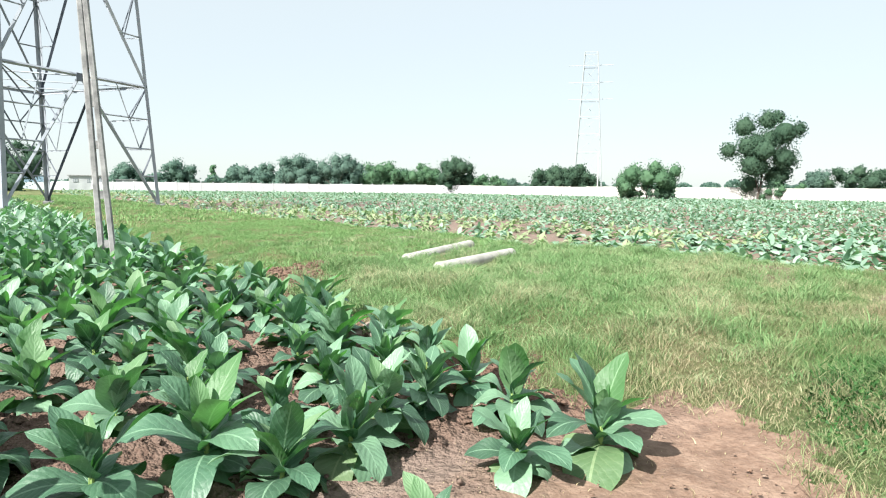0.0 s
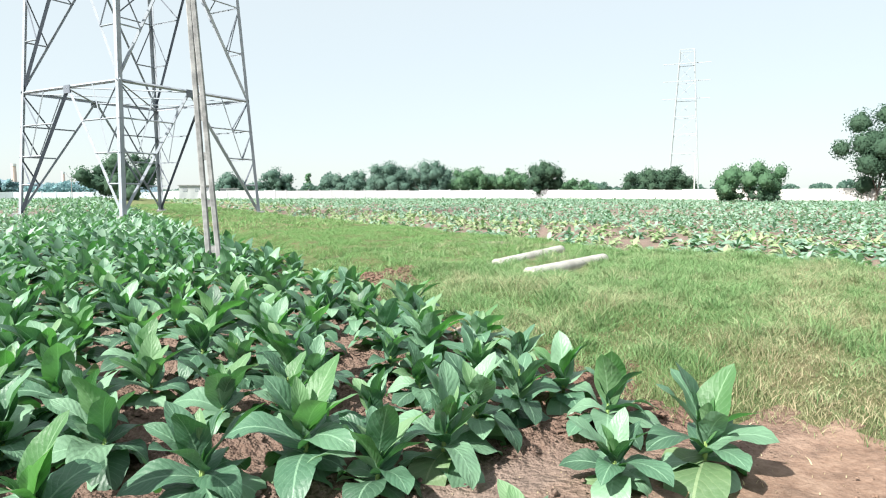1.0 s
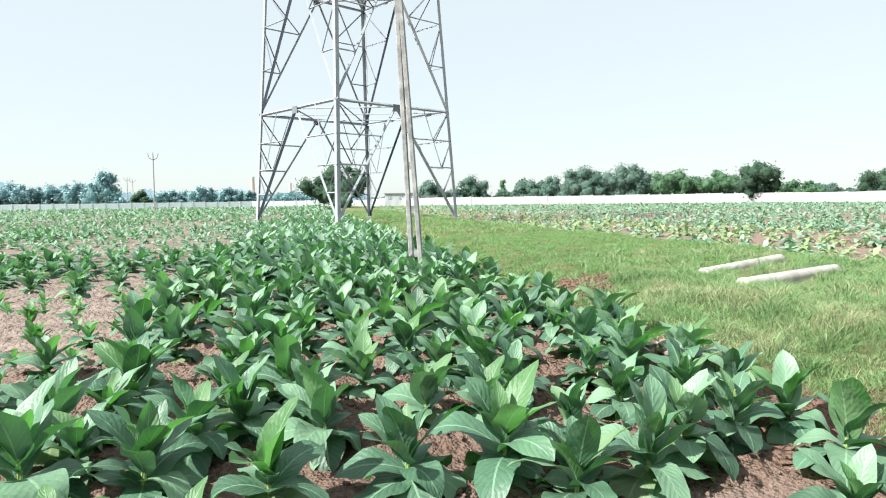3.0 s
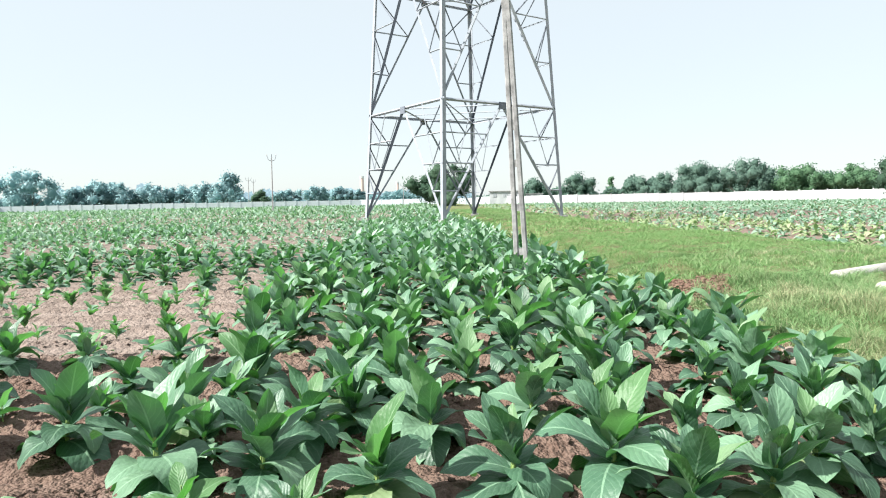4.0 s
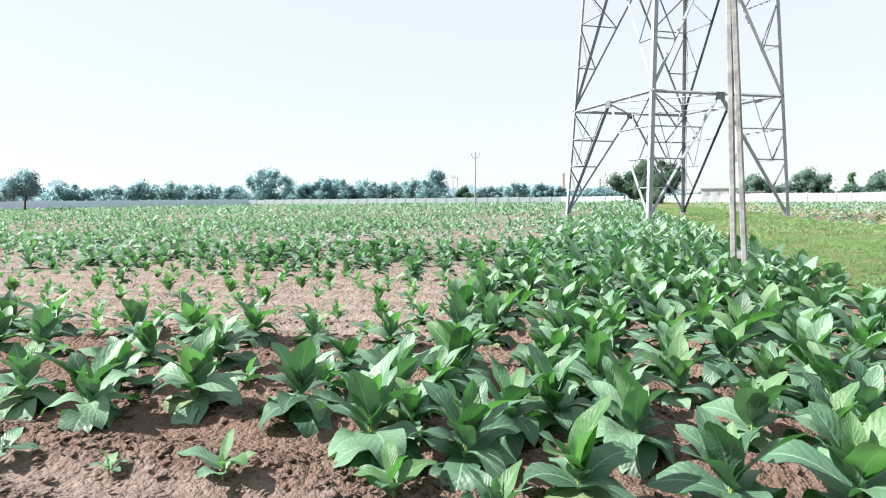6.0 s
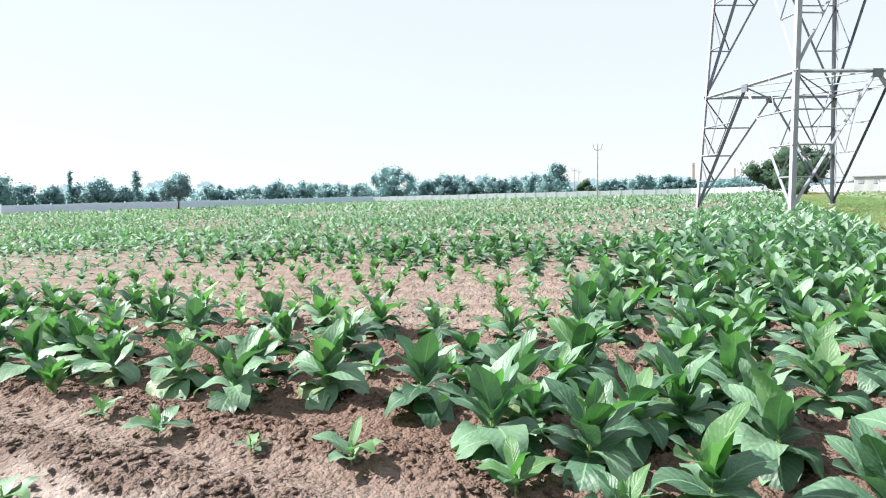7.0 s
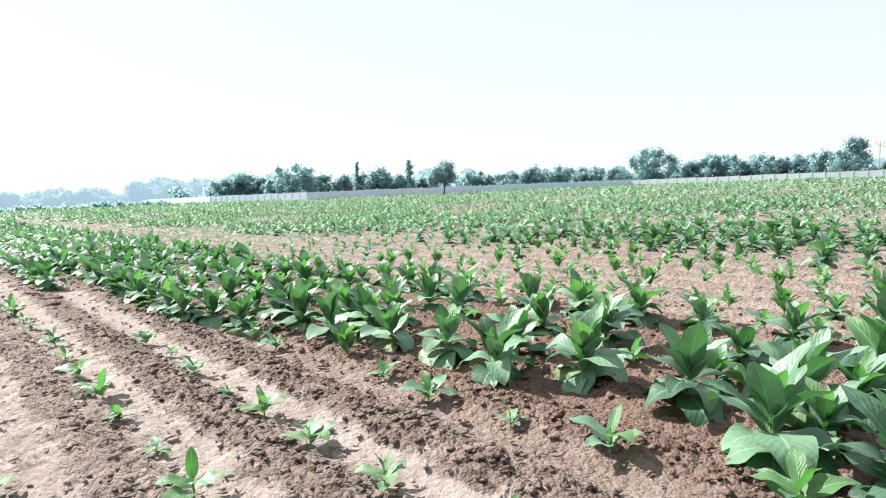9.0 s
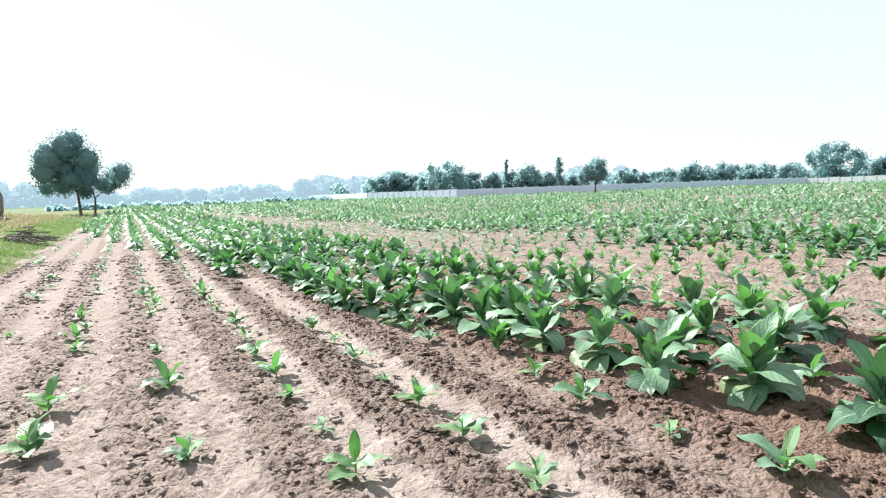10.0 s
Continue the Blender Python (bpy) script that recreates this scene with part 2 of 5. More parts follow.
STEEL = plain("galvanised steel", (0.28, 0.302, 0.345), (0.37, 0.395, 0.44), 1.5, 0.8, 0.0, 30, 0.1)
STEEL_DARK = plain("darker grey steel", (0.125, 0.14, 0.175), (0.18, 0.197, 0.235), 1.5, 0.8, 0.0, 30, 0.1)
# shadow on the angles' inner sides, put into a darker copy of the steel
STEEL_SHADED = plain("steel painted as shaded", (0.055, 0.068, 0.095), (0.085, 0.10, 0.135), 1.5, 0.8, 0.0, 30, 0.1)
STEEL_FAR = plain("pale steel", (0.34, 0.36, 0.38), (0.42, 0.44, 0.46), 1.0, 0.7, 0.0, 20, 0.1)
CONCRETE = plain("weathered concrete", (0.19, 0.185, 0.19), (0.42, 0.41, 0.41), 5.0, 0.9, 0.0, 30, 0.4)
PIPE = plain("pale cement", (0.38, 0.36, 0.33), (0.56, 0.53, 0.49), 4.0, 0.9, 0.0, 45, 0.4)
WALL_GREY = plain("grey precast concrete", (0.42, 0.43, 0.45), (0.58, 0.585, 0.60), 0.4, 0.9, 0.0, 6, 0.3)
WALL_WHITE = plain("whitewashed plaster", (0.58, 0.56, 0.54), (0.70, 0.68, 0.66), 0.25, 0.9, 0.0, 5, 0.3)
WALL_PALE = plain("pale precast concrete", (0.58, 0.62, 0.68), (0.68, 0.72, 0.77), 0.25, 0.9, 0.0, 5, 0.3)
# blue sky light and haze on the western walls, put into their colour
WALL_SKY_TINT = plain("precast panel tinted by sky light", (0.58, 0.69, 0.82), (0.66, 0.76, 0.88), 0.25, 0.9, 0.0, 5, 0.3)
BARK = plain("bark", (0.075, 0.06, 0.05), (0.14, 0.115, 0.095), 3.0, 0.95, 0.0, 20, 0.6)
BRICK_RED = plain("pale orange brick", (0.62, 0.46, 0.40), (0.70, 0.54, 0.48), 0.4, 0.9)
DEADWOOD = plain("dry grey wood", (0.15, 0.13, 0.115), (0.25, 0.225, 0.20), 5.0, 0.95, 0.0, 25, 0.6)
STONE = plain("dusty field stone", (0.22, 0.17, 0.14), (0.33, 0.27, 0.23), 6.0, 0.95, 0.0, 40, 0.5)


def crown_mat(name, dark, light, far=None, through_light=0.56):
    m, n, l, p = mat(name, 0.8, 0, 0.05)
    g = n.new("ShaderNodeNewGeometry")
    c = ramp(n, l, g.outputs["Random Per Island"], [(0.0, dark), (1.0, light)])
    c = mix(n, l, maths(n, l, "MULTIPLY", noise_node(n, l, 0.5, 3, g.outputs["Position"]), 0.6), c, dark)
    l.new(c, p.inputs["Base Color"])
    # far: blue haze in front of the foliage, given as a glow
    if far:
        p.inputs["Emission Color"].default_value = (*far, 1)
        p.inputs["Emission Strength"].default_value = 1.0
    tr = n.new("ShaderNodeBsdfTranslucent")
    l.new(c, tr.inputs["Color"])
    ms = n.new("ShaderNodeMixShader")
    ms.inputs[0].default_value = through_light
    l.new(p.outputs[0], ms.inputs[1])
    l.new(tr.outputs[0], ms.inputs[2])
    l.new(ms.outputs[0], n["Material Output"].inputs["Surface"])
    return m


CROWN = {
    "dark": crown_mat("dark foliage", (0.075, 0.14, 0.095), (0.14, 0.22, 0.145)),
    # backlit haze on nearer trees, put into a lightened blue-green
    "shade": crown_mat("haze-lightened blue-green foliage", (0.21, 0.345, 0.365), (0.30, 0.455, 0.475)),
    "light": crown_mat("light foliage", (0.115, 0.22, 0.125), (0.20, 0.335, 0.20)),
    # thinner haze on the middle trees, mixed into their leaf colour
    "dusty": crown_mat("haze-greyed foliage", (0.125, 0.21, 0.17), (0.22, 0.325, 0.265)),
    # haze over far trees, put into a paler, bluer leaf colour
    "haze": crown_mat("haze-paled foliage", (0.26, 0.405, 0.43), (0.36, 0.52, 0.545), through_light=0.75),
    # the backdrop of woods on the horizon, its haze put into emission
    "horizon": crown_mat("horizon woods with haze glow", (0.09, 0.14, 0.15), (0.14, 0.19, 0.20), (0.36, 0.48, 0.55)),
}

# ---- mesh helpers ----


def at_us(u, s):
    return 0.813 * u + 0.582 * s, 0.582 * u - 0.813 * s


def polar(az, d):
    return -d * math.sin(radians(az)), d * math.cos(radians(az))


def mesh_np(name, verts, faces, material, uvs=None, smooth=False):
    """A mesh from arrays; faces: (n, k) corner indices."""
    verts, faces = np.asarray(verts, dtype=np.float32), np.asarray(faces, dtype=np.int32)
    me = bpy.data.meshes.new(name)
    n, k = faces.shape
    me.vertices.add(len(verts))
    me.vertices.foreach_set("co", verts.ravel())
    me.loops.add(n * k)
    me.loops.foreach_set("vertex_index", faces.ravel())
    me.polygons.add(n)
    me.polygons.foreach_set("loop_start", np.arange(0, n * k, k, dtype=np.int32))
    if smooth:
        me.polygons.foreach_set("use_smooth", np.ones(n, dtype=bool))
    if uvs is not None:
        layer = me.uv_layers.new(name="UVMap")
        layer.data.foreach_set("uv", np.asarray(uvs, dtype=np.float32)[faces.ravel()].ravel())
    me.materials.append(material)
    me.update(calc_edges=True)
    return me


def part(name, bm, material, parent=None, label=""):
    me = bpy.data.meshes.new(name)
    bm.to_mesh(me)
    bm.free()
    me.materials.append(material)
    ob = new(name, me)
    ob.parent = parent
    return tagged(ob, label)


def box(bm, a, b, w, h, up=Vector((0, 0, 1))):
    """A bar of section w x h from a to b."""
    a, b = Vector(a), Vector(b)
    d = (b - a).normalized()
    side = d.cross(up)
    side = side.normalized() if side.length > 1e-4 else Vector((1, 0, 0))
    top = side.cross(d).normalized()
    vs = []
    for p in (a, b):
        for i, j in ((-1, -1), (1, -1), (1, 1), (-1, 1)):
            vs.append(bm.verts.new(p + side * (i * w / 2) + top * (j * h / 2)))
    for f in ((0, 3, 2, 1), (4, 5, 6, 7), (0, 1, 5, 4), (1, 2, 6, 5), (2, 3, 7, 6), (3, 0, 4, 7)):
        bm.faces.new([vs[i] for i in f])


def angle_bar(bm, a, b, w, inward, t=0.014):
    """A rolled steel angle from a to b; inward: the way its open side looks."""
    a, b = Vector(a), Vector(b)
    d = (b - a).normalized()
    i = Vector(inward)
    e1 = (i - d * i.dot(d)).normalized()
    e2 = d.cross(e1).normalized()
    p1, p2 = (e1 + e2).normalized(), (e1 - e2).normalized()
    prof = [(0, 0), (w, 0), (w, t), (t, t), (t, w), (0, w)]
    rings = [[bm.verts.new(p + p1 * x + p2 * y) for x, y in prof] for p in (a, b)]
    for k in range(6):
        bm.faces.new((rings[0][k], rings[0][(k + 1) % 6], rings[1][(k + 1) % 6], rings[1][k]))
    for r in (rings[0][::-1], rings[1]):
        bm.faces.new((r[0], r[1], r[2], r[3]))
        bm.faces.new((r[0], r[3], r[4], r[5]))


def tube(bm, pts, radii, sides=8, cap=True):
    rings = []
    for k, p in enumerate(pts):
        p = Vector(p)
        d = (Vector(pts[min(k + 1, len(pts) - 1)]) - Vector(pts[max(k - 1, 0)])).normalized()
        q = d.to_track_quat("Z", "Y")
        rings.append([bm.verts.new(p + q @ Vector((math.cos(a), math.sin(a), 0)) * radii[k]) for a in [2 * math.pi * i / sides for i in range(sides)]])
    for r0, r1 in zip(rings, rings[1:]):
        for i in range(sides):
            bm.faces.new((r0[i], r0[(i + 1) % sides], r1[(i + 1) % sides], r1[i]))
    if cap:
        bm.faces.new(rings[0][::-1])
        bm.faces.new(rings[-1])


# ---- the ground: one sheet ----
def edge_crop(s):
    """Where the near crop ends against the grass bund (u), by s."""
    return 3.25 + 0.03 * np.minimum(s + 3, 0) + 0.12 * np.sin(s * 1.3) + 0.10 * np.sin(s * 2.9 + 1)


def edge_field(s):
    """Where the second field begins beyond the bund (u), by s."""
    return np.interp(s, [-80, -33, -20, -9, -4, 20], [8.5, 9.3, 10.2, 10.8, 11.8, 12.5]) + 0.15 * np.sin(s * 0.9 + 2)


def smooth(a, b, x):
    t = np.clip((x - a) / (b - a), 0, 1)
    return t * t * (3 - 2 * t)


def rough_noise(x, y, f, seed):
    """Sum of turned waves: cheap, even, repeatable roughness."""
    r = np.random.RandomState(seed)
    z = 0
    for k in range(9):
        a, ph, g = r.uniform(0, 6.28), r.uniform(0, 6.28), f * r.uniform(0.6, 1.7)
        z = z + np.sin((np.cos(a) * x + np.sin(a) * y) * g + ph + 1.3 * np.sin((np.sin(a) * x - np.cos(a) * y) * g * 0.7 + ph))
    return z / 9


def bare_patch(u, s):
    """Where the bund's turf has worn through to the soil."""
    e1 = ((u - 3.8) / 0.6) ** 2 + ((s + 9.3) / 0.95) ** 2 < 1 + 1.3 * rough_noise(u, s, 4, 13) + 0.9 * rough_noise(u, s, 11, 23)
    e2 = ((u - 8.6) / 0.9) ** 2 + ((s + 2.6) / 0.5) ** 2 < 1 + 0.5 * rough_noise(u, s, 4, 14)
    e3 = ((u - 3.2) / 0.35) ** 2 + ((s + 14.5) / 0.9) ** 2 < 1 + 1.3 * rough_noise(u, s, 4, 15)
    return (rough_noise(u, s, 1.4, 12) > 0.42 + 0.2 * smooth(-9, -12, s)) | e1 | e2 | e3


def ground_z(u, s):
    u, s = np.asarray(u, dtype=float), np.asarray(s, dtype=float)
    on = smooth(0, 0.9, u - edge_crop(s)) * (1 - smooth(-1.2, 0.3, u - edge_field(s)))
    step = u - edge_crop(s) + 0.35 * rough_noise(u, s, 0.9, 9)
    z = on * (0.13 + 0.12 * smooth(1.0, 1.5, step) + 0.03 * smooth(3.0, 3.6, step) + 0.06 * rough_noise(u, s, 1.1, 5) + 0.045 * rough_noise(u, s, 3.4, 8))
    bank = (0.34 + 0.09 * rough_noise(u, s, 0.9, 6)) * smooth(2.4, 4.4, s) + 0.5 * smooth(4.2, 9.0, s)
    z = z + bank * (1 - on) * (1 - smooth(55, 85, -u))
    near = 1 - smooth(14, 30, np.hypot(u, s))
    crop = 1 - np.clip(on + smooth(2.3, 2.8, s), 0, 1)
    ridge = 0.5 + 0.5 * np.cos((s + 0.07) * 2 * math.pi / 0.77)
    crop = crop * (1 - 0.8 * smooth(0.2, 1.5, u) * smooth(-3.0, -2.2, s))
    z = z + near * crop * ((0.055 - 0.03 * smooth(-1.8, -0.6, s)) * (ridge - 0.5) + 0.018 * rough_noise(u, s, 9, 7))
    return z


def axis(knots, steps, far):
    """Grid lines: evenly spaced between the knots, then ever wider out to far."""
    mid = [knots[0]]
    for a, b, st in zip(knots, knots[1:], steps):
        k = max(1, round((b - a) / st))
        mid += [a + (b - a) * (i + 1) / k for i in range(k)]
    out, d, x = [], steps[-1], knots[-1]
    while x < far:
        d *= 1.14
        x += d
        out.append(x)
    back, d, x = [], steps[0], knots[0]
    while x > -far:
        d *= 1.14
        x -= d
        back.append(x)
    return np.array(back[::-1] + mid + out)


gu, gs = axis([-8.6, 3.7, 12.6], [0.036, 0.11], 2600), axis([-12.0, -5.3, 2.8, 4.6], [0.11, 0.036, 0.11], 2600)
UU, SS = np.meshgrid(gu, gs, indexing="ij")
XX, YY = at_us(UU, SS)
ZZ = ground_z(UU, SS)
# crumbled tilth near the rows' end
tilled = (UU > -11) & (UU < 4.9) & (SS > -11.5) & (SS < 2.6)
for i, j in np.argwhere(tilled):
    u0, s0 = UU[i, j], SS[i, j]
    ridge0 = 0.25 + 0.75 * (0.5 + 0.5 * math.cos((s0 + 0.07) * 2 * math.pi / 0.77)) ** 1.3
    q = Vector((u0, s0, 0.0))
    cell = noise.cell_vector(q * 13)
    if s0 > -1.6:
        ridge0 += (1.1 - ridge0) * min(1, (s0 + 1.6) / 0.8)
    ridge0 *= 1 - 0.85 * min(1, max(0, (u0 - 0.3) / 1.5)) * min(1, max(0, (s0 + 3.2) / 0.9))
    ZZ[i, j] += ridge0 * (0.040 * abs(noise.noise(q * 5.5)) + 0.045 * abs(noise.noise(q * 12)) + 0.030 * noise.noise(q * 24) + 0.022 * cell[0] * abs(noise.noise(q * 17 + cell))) - 0.02
nu, ns = UU.shape
idx = np.arange(nu * ns).reshape(nu, ns)
gf = np.stack([idx[:-1, :-1], idx[:-1, 1:], idx[1:, 1:], idx[1:, :-1]], -1).reshape(-1, 4)
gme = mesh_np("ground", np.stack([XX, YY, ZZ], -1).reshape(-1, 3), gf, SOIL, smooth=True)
gme.materials.append(TURF)
gme.materials.append(FARLAND)
cu, cs = UU.ravel()[gf].mean(1), SS.ravel()[gf].mean(1)
wob = 0.35 * rough_noise(cu, cs, 2.5, 11) + 0.3 * rough_noise(cu, cs, 8.0, 18) + 0.15 * rough_noise(cu, cs, 21.0, 19)
bare = bare_patch(cu, cs)
slot = np.zeros(len(gf), dtype=np.int32)
slot[(cu > edge_crop(cs) + 0.1 + 0.6 * smooth(-3.2, -2.3, cs) * (1 - 0.4 * smooth(-2.1, -1.4, cs)) + wob) & (cu < edge_field(cs) - 0.2 + wob) & ~bare] = 1
slot[cs > 2.5 + 0.8 * wob] = 1
slot[np.hypot(cu, cs) > 165] = 2
gme.polygons.foreach_set("material_index", slot)
tagged(new("ground", gme), "red-brown tilled soil with furrows and grassy bunds", "ground", kind="structure")

# ---- crop plants ----
def leaf_arrays(L, W, lift, droop, fold, wave, nl, nw, seed):
    """A broad pointed leaf from its base along +x: verts, quads, map. lift: degrees at the base; droop: degrees it bends down to its tip."""
    r = np.random.RandomState(seed)
    ph, twist = r.uniform(0, 6.28), r.uniform(-0.5, 0.5)
    V, UVS = [], []
    x = z = 0.0
    for i in range(nl + 1):
        v = i / nl
        a = radians(lift - droop * v ** 1.3)
        if i:
            x += L / nl * math.cos(a)
            z += L / nl * math.sin(a)
        half = W / 2 * (0.13 * (1 - v) + 2.56 * (v + 0.015) ** 0.62 * (1 - v) ** 0.72) if i < nl else 0.01 * W
        tw = twist * v
        for j in range(nw + 1):
            q = 2 * j / nw - 1
            y = half * q
            rise = fold * abs(y) + wave * W * abs(q) ** 2 * math.sin(v * 10 + ph + (2 if q > 0 else 0)) * (0.4 + v) * (1 - v ** 3)
            rise += y * tw
            V.append((x - rise * math.sin(a), y * (1 - 0.25 * fold), z + rise * math.cos(a)))
            UVS.append((j / nw, v))
    F = [(i * (nw + 1) + j, i * (nw + 1) + j + 1, (i + 1) * (nw + 1) + j + 1, (i + 1) * (nw + 1) + j) for i in range(nl) for j in range(nw)]
    return np.array(V), np.array(F), np.array(UVS)


# kinds of leaf by their place on the stem: length, width, lift, droop, fold
KINDS = {
    "low": (0.38, 0.225, 16, 94, 0.06),
    "mid": (0.40, 0.19, 42, 80, 0.14),
    "up": (0.385, 0.15, 65, 38, 0.22),
    "top": (0.24, 0.090, 74, 16, 0.40),
    "seed": (0.52, 0.235, 32, 58, 0.18),
}


def leaf_set(nl, nw, variants):
    sets = {}
    for k, (name, (L, W, lift, droop, fold)) in enumerate(KINDS.items()):
        r = random.Random(40 + k)
        sets[name] = [leaf_arrays(L * r.uniform(0.88, 1.1), W * r.uniform(0.85, 1.12), lift + r.uniform(-16, 14), droop * r.uniform(0.65, 1.25), fold, 0.13, nl, nw, 100 * k + v) for v in range(variants)]
    return sets


FINE = leaf_set(10, 4, 6)
COARSE = leaf_set(4, 2, 4)
NEAR_LEAF = {}
for kind_name, rows_ in FINE.items():
    stuff_mat = LEAF_TOP if kind_name == "top" else LEAF
    NEAR_LEAF[kind_name] = [mesh_np("leaf", v, f, stuff_mat, uv, True) for v, f, uv in rows_]
OLD_LEAF = [mesh_np("leaf", v, f, LEAF_OLD, uv, True) for v, f, uv in FINE["low"][:3]]
SEED_LEAF = [mesh_np("leaf", v, f, LEAF_TOP, uv, True) for v, f, uv in FINE["seed"][:4]]
UP_YOUNG = [mesh_np("leaf", v, f, LEAF_TOP, uv, True) for v, f, uv in FINE["up"][:3]]


def stem_mesh():
    bm = bmesh.new()
    tube(bm, [(0, 0, -0.03), (0.004, 0, 0.1), (-0.004, 0.003, 0.2), (0, 0, 0.30)], [0.016, 0.014, 0.011, 0.006], 7)
    me = bpy.data.meshes.new("stem")
    bm.to_mesh(me)
    bm.free()
    me.materials.append(STEM)
    return me


STEM_MESH = stem_mesh()


def plan_leaves(r, size):
    """The leaves of one plant: kind, height on the stem, turn, scale, tilt."""
    young = size < 0.55
    n = r.randint(5, 7) if young else r.randint(17, 20)
    turn = r.uniform(0, 360)
    out = []
    for i in range(n):
        k = i / (n - 1)
        turn += 137.5 + r.uniform(-20, 20)
        if young:
            kind = "seed" if k < 0.8 else "up"
        else:
            kind = "low" if k < 0.30 else "mid" if k < 0.54 else "up" if k < 0.90 else "top"
        h = (0.04 + 0.16 * k) * size
        sc = size * r.uniform(0.8, 1.12) * (0.92 if kind == "low" and k < 0.12 else 1.0)
        out.append((kind, h, turn, sc, r.uniform(-10, 10)))
    return out


def place_plant(u, s, size, r):
    """A near plant: an empty with a stem and leaves as parts."""
    x, y = at_us(u, s)
    z = float(ground_z(u, s))
    root = new("tobacco_plant")
    root.matrix_basis = pose(x, y, z - 0.005, r.uniform(-5, 5), r.uniform(-5, 5), r.uniform(0, 360))
    size *= 1.22 if size < 0.5 else 0.97
    tall = size * r.uniform(0.95, 1.25)
    young = size < 0.6
    tagged(root, "small tobacco seedling with a few leaves in bare soil" if young else "leafy green tobacco plant with broad veined leaves",
           "seedling" if young else "tobacco plant", "tobacco seedlings in rows" if young else "tobacco plants in rows")
    st = new("stem", STEM_MESH)
    st.parent = root
    st.matrix_basis = Matrix.Diagonal((size, size, tall, 1))
    for kind, h, turn, sc, tilt in plan_leaves(r, size):
        if young and kind != "seed":
            data = r.choice(UP_YOUNG)
        elif young and r.random() < 0.6:
            data = r.choice(SEED_LEAF)
        elif kind == "low" and r.random() < 0.22:
            data = r.choice(OLD_LEAF)
        elif kind == "up" and r.random() < 0.3:
            data = r.choice(UP_YOUNG)
        else:
            data = r.choice(NEAR_LEAF[kind])
        ob = new("leaf", data)
        ob.parent = root
        ob.matrix_basis = pose(0, 0, h * tall / size, 0, 0, turn) @ pose(0, 0, 0, tilt, -tilt * 0.6, 0) @ Matrix.Scale(sc, 4)
    return root


# plants that stand nearest, by row (along, across, size)
NEAR_A = [
    (2.72, -2.27, 1.12), (2.22, -2.40, 0.82), (-0.68, -2.80, 0.64), (-1.25, -2.98, 0.56), (2.70, -2.99, 0.95), (-0.35, -3.12, 1.0),
    (0.34, -3.21, 1.05), (1.91, -3.26, 1.08), (0.86, -3.26, 1.12), (1.40, -3.62, 0.9), (2.86, -3.61, 1.0), (-1.45, -3.82, 0.85),
    (-2.30, -3.88, 1.02), (-3.10, -3.88, 1.08), (-3.72, -3.54, 1.12), (-4.42, -3.62, 1.05), (-5.18, -3.58, 1.12), (-5.85, -3.72, 1.0), (-6.5, -3.88, 1.05), (-7.35, -3.55, 1.1), (-7.1, -2.86, 0.85), (-7.85, -2.80, 0.95), (-8.5, -2.66, 1.0), (-0.09, -3.86, 0.95),
    (-0.86, -3.90, 1.0), (1.55, -3.02, 1.05), (1.12, -2.92, 1.0), (2.32, -3.45, 1.0), (1.91, -4.06, 0.9), (2.42, -4.11, 0.95), (2.95, -4.30, 0.8), (0.58, -4.23, 1.0), (-0.19, -4.45, 0.85),
]
NEAR_B = [
    (-2.35, -4.40, 0.7), (-3.1, -4.5, 0.35), (-1.5, -4.55, 0.85), (-0.75, -4.62, 0.9), (1.25, -4.50, 0.95), (1.95, -4.70, 0.8), (0.20, -4.95, 0.95),
    (0.85, -5.10, 1.0), (-2.5, -5.10, 0.85), (2.52, -5.33, 0.9), (-0.72, -5.40, 0.95), (1.50, -5.50, 1.0), (-1.59, -5.55, 0.85), (0.14, -5.60, 0.9),
    (-2.45, -5.95, 0.85), (-3.33, -6.04, 0.8), (-3.98, -5.94, 0.95), (-4.76, -5.93, 1.0), (-5.46, -5.87, 0.95),
]
YOUNG = [
    (-2.23, -2.96, 0.52), (-2.92, -2.88, 0.22), (-3.70, -2.84, 0.38), (-4.35, -2.90, 0.30), (-5.12, -3.02, 0.47), (-5.98, -2.73, 0.35), (-6.6, -2.76, 0.34),
    (-2.79, -1.83, 0.30), (-3.52, -1.80, 0.36), (-4.24, -1.83, 0.36), (-4.82, -1.80, 0.16), (-5.65, -1.83, 0.32), (-7.23, -1.86, 0.3), (-6.5, -1.9, 0.2),
    (-3.35, -1.06, 0.38), (-4.07, -1.08, 0.20), (-4.85, -1.06, 0.24), (-5.54, -1.10, 0.36), (-6.26, -1.07, 0.32), (-7.1, -1.1, 0.26), (-7.96, -1.14, 0.36),
    (-4.04, -0.28, 0.28), (-5.57, -0.28, 0.40), (-6.98, -0.24, 0.22), (-4.6, 0.55, 0.40), (-5.5, 0.54, 0.40), (-7.5, 0.50, 0.28), (-1.9, -1.85, 0.3), (1.40, -1.98, 0.72), (2.12, -1.32, 0.62),
]
taken = [(u, s) for u, s, _ in NEAR_A + NEAR_B + YOUNG]
plant_rng = random.Random(11)
for u_, s_, size_ in NEAR_A + NEAR_B + YOUNG:
    place_plant(u_, s_, size_, plant_rng)


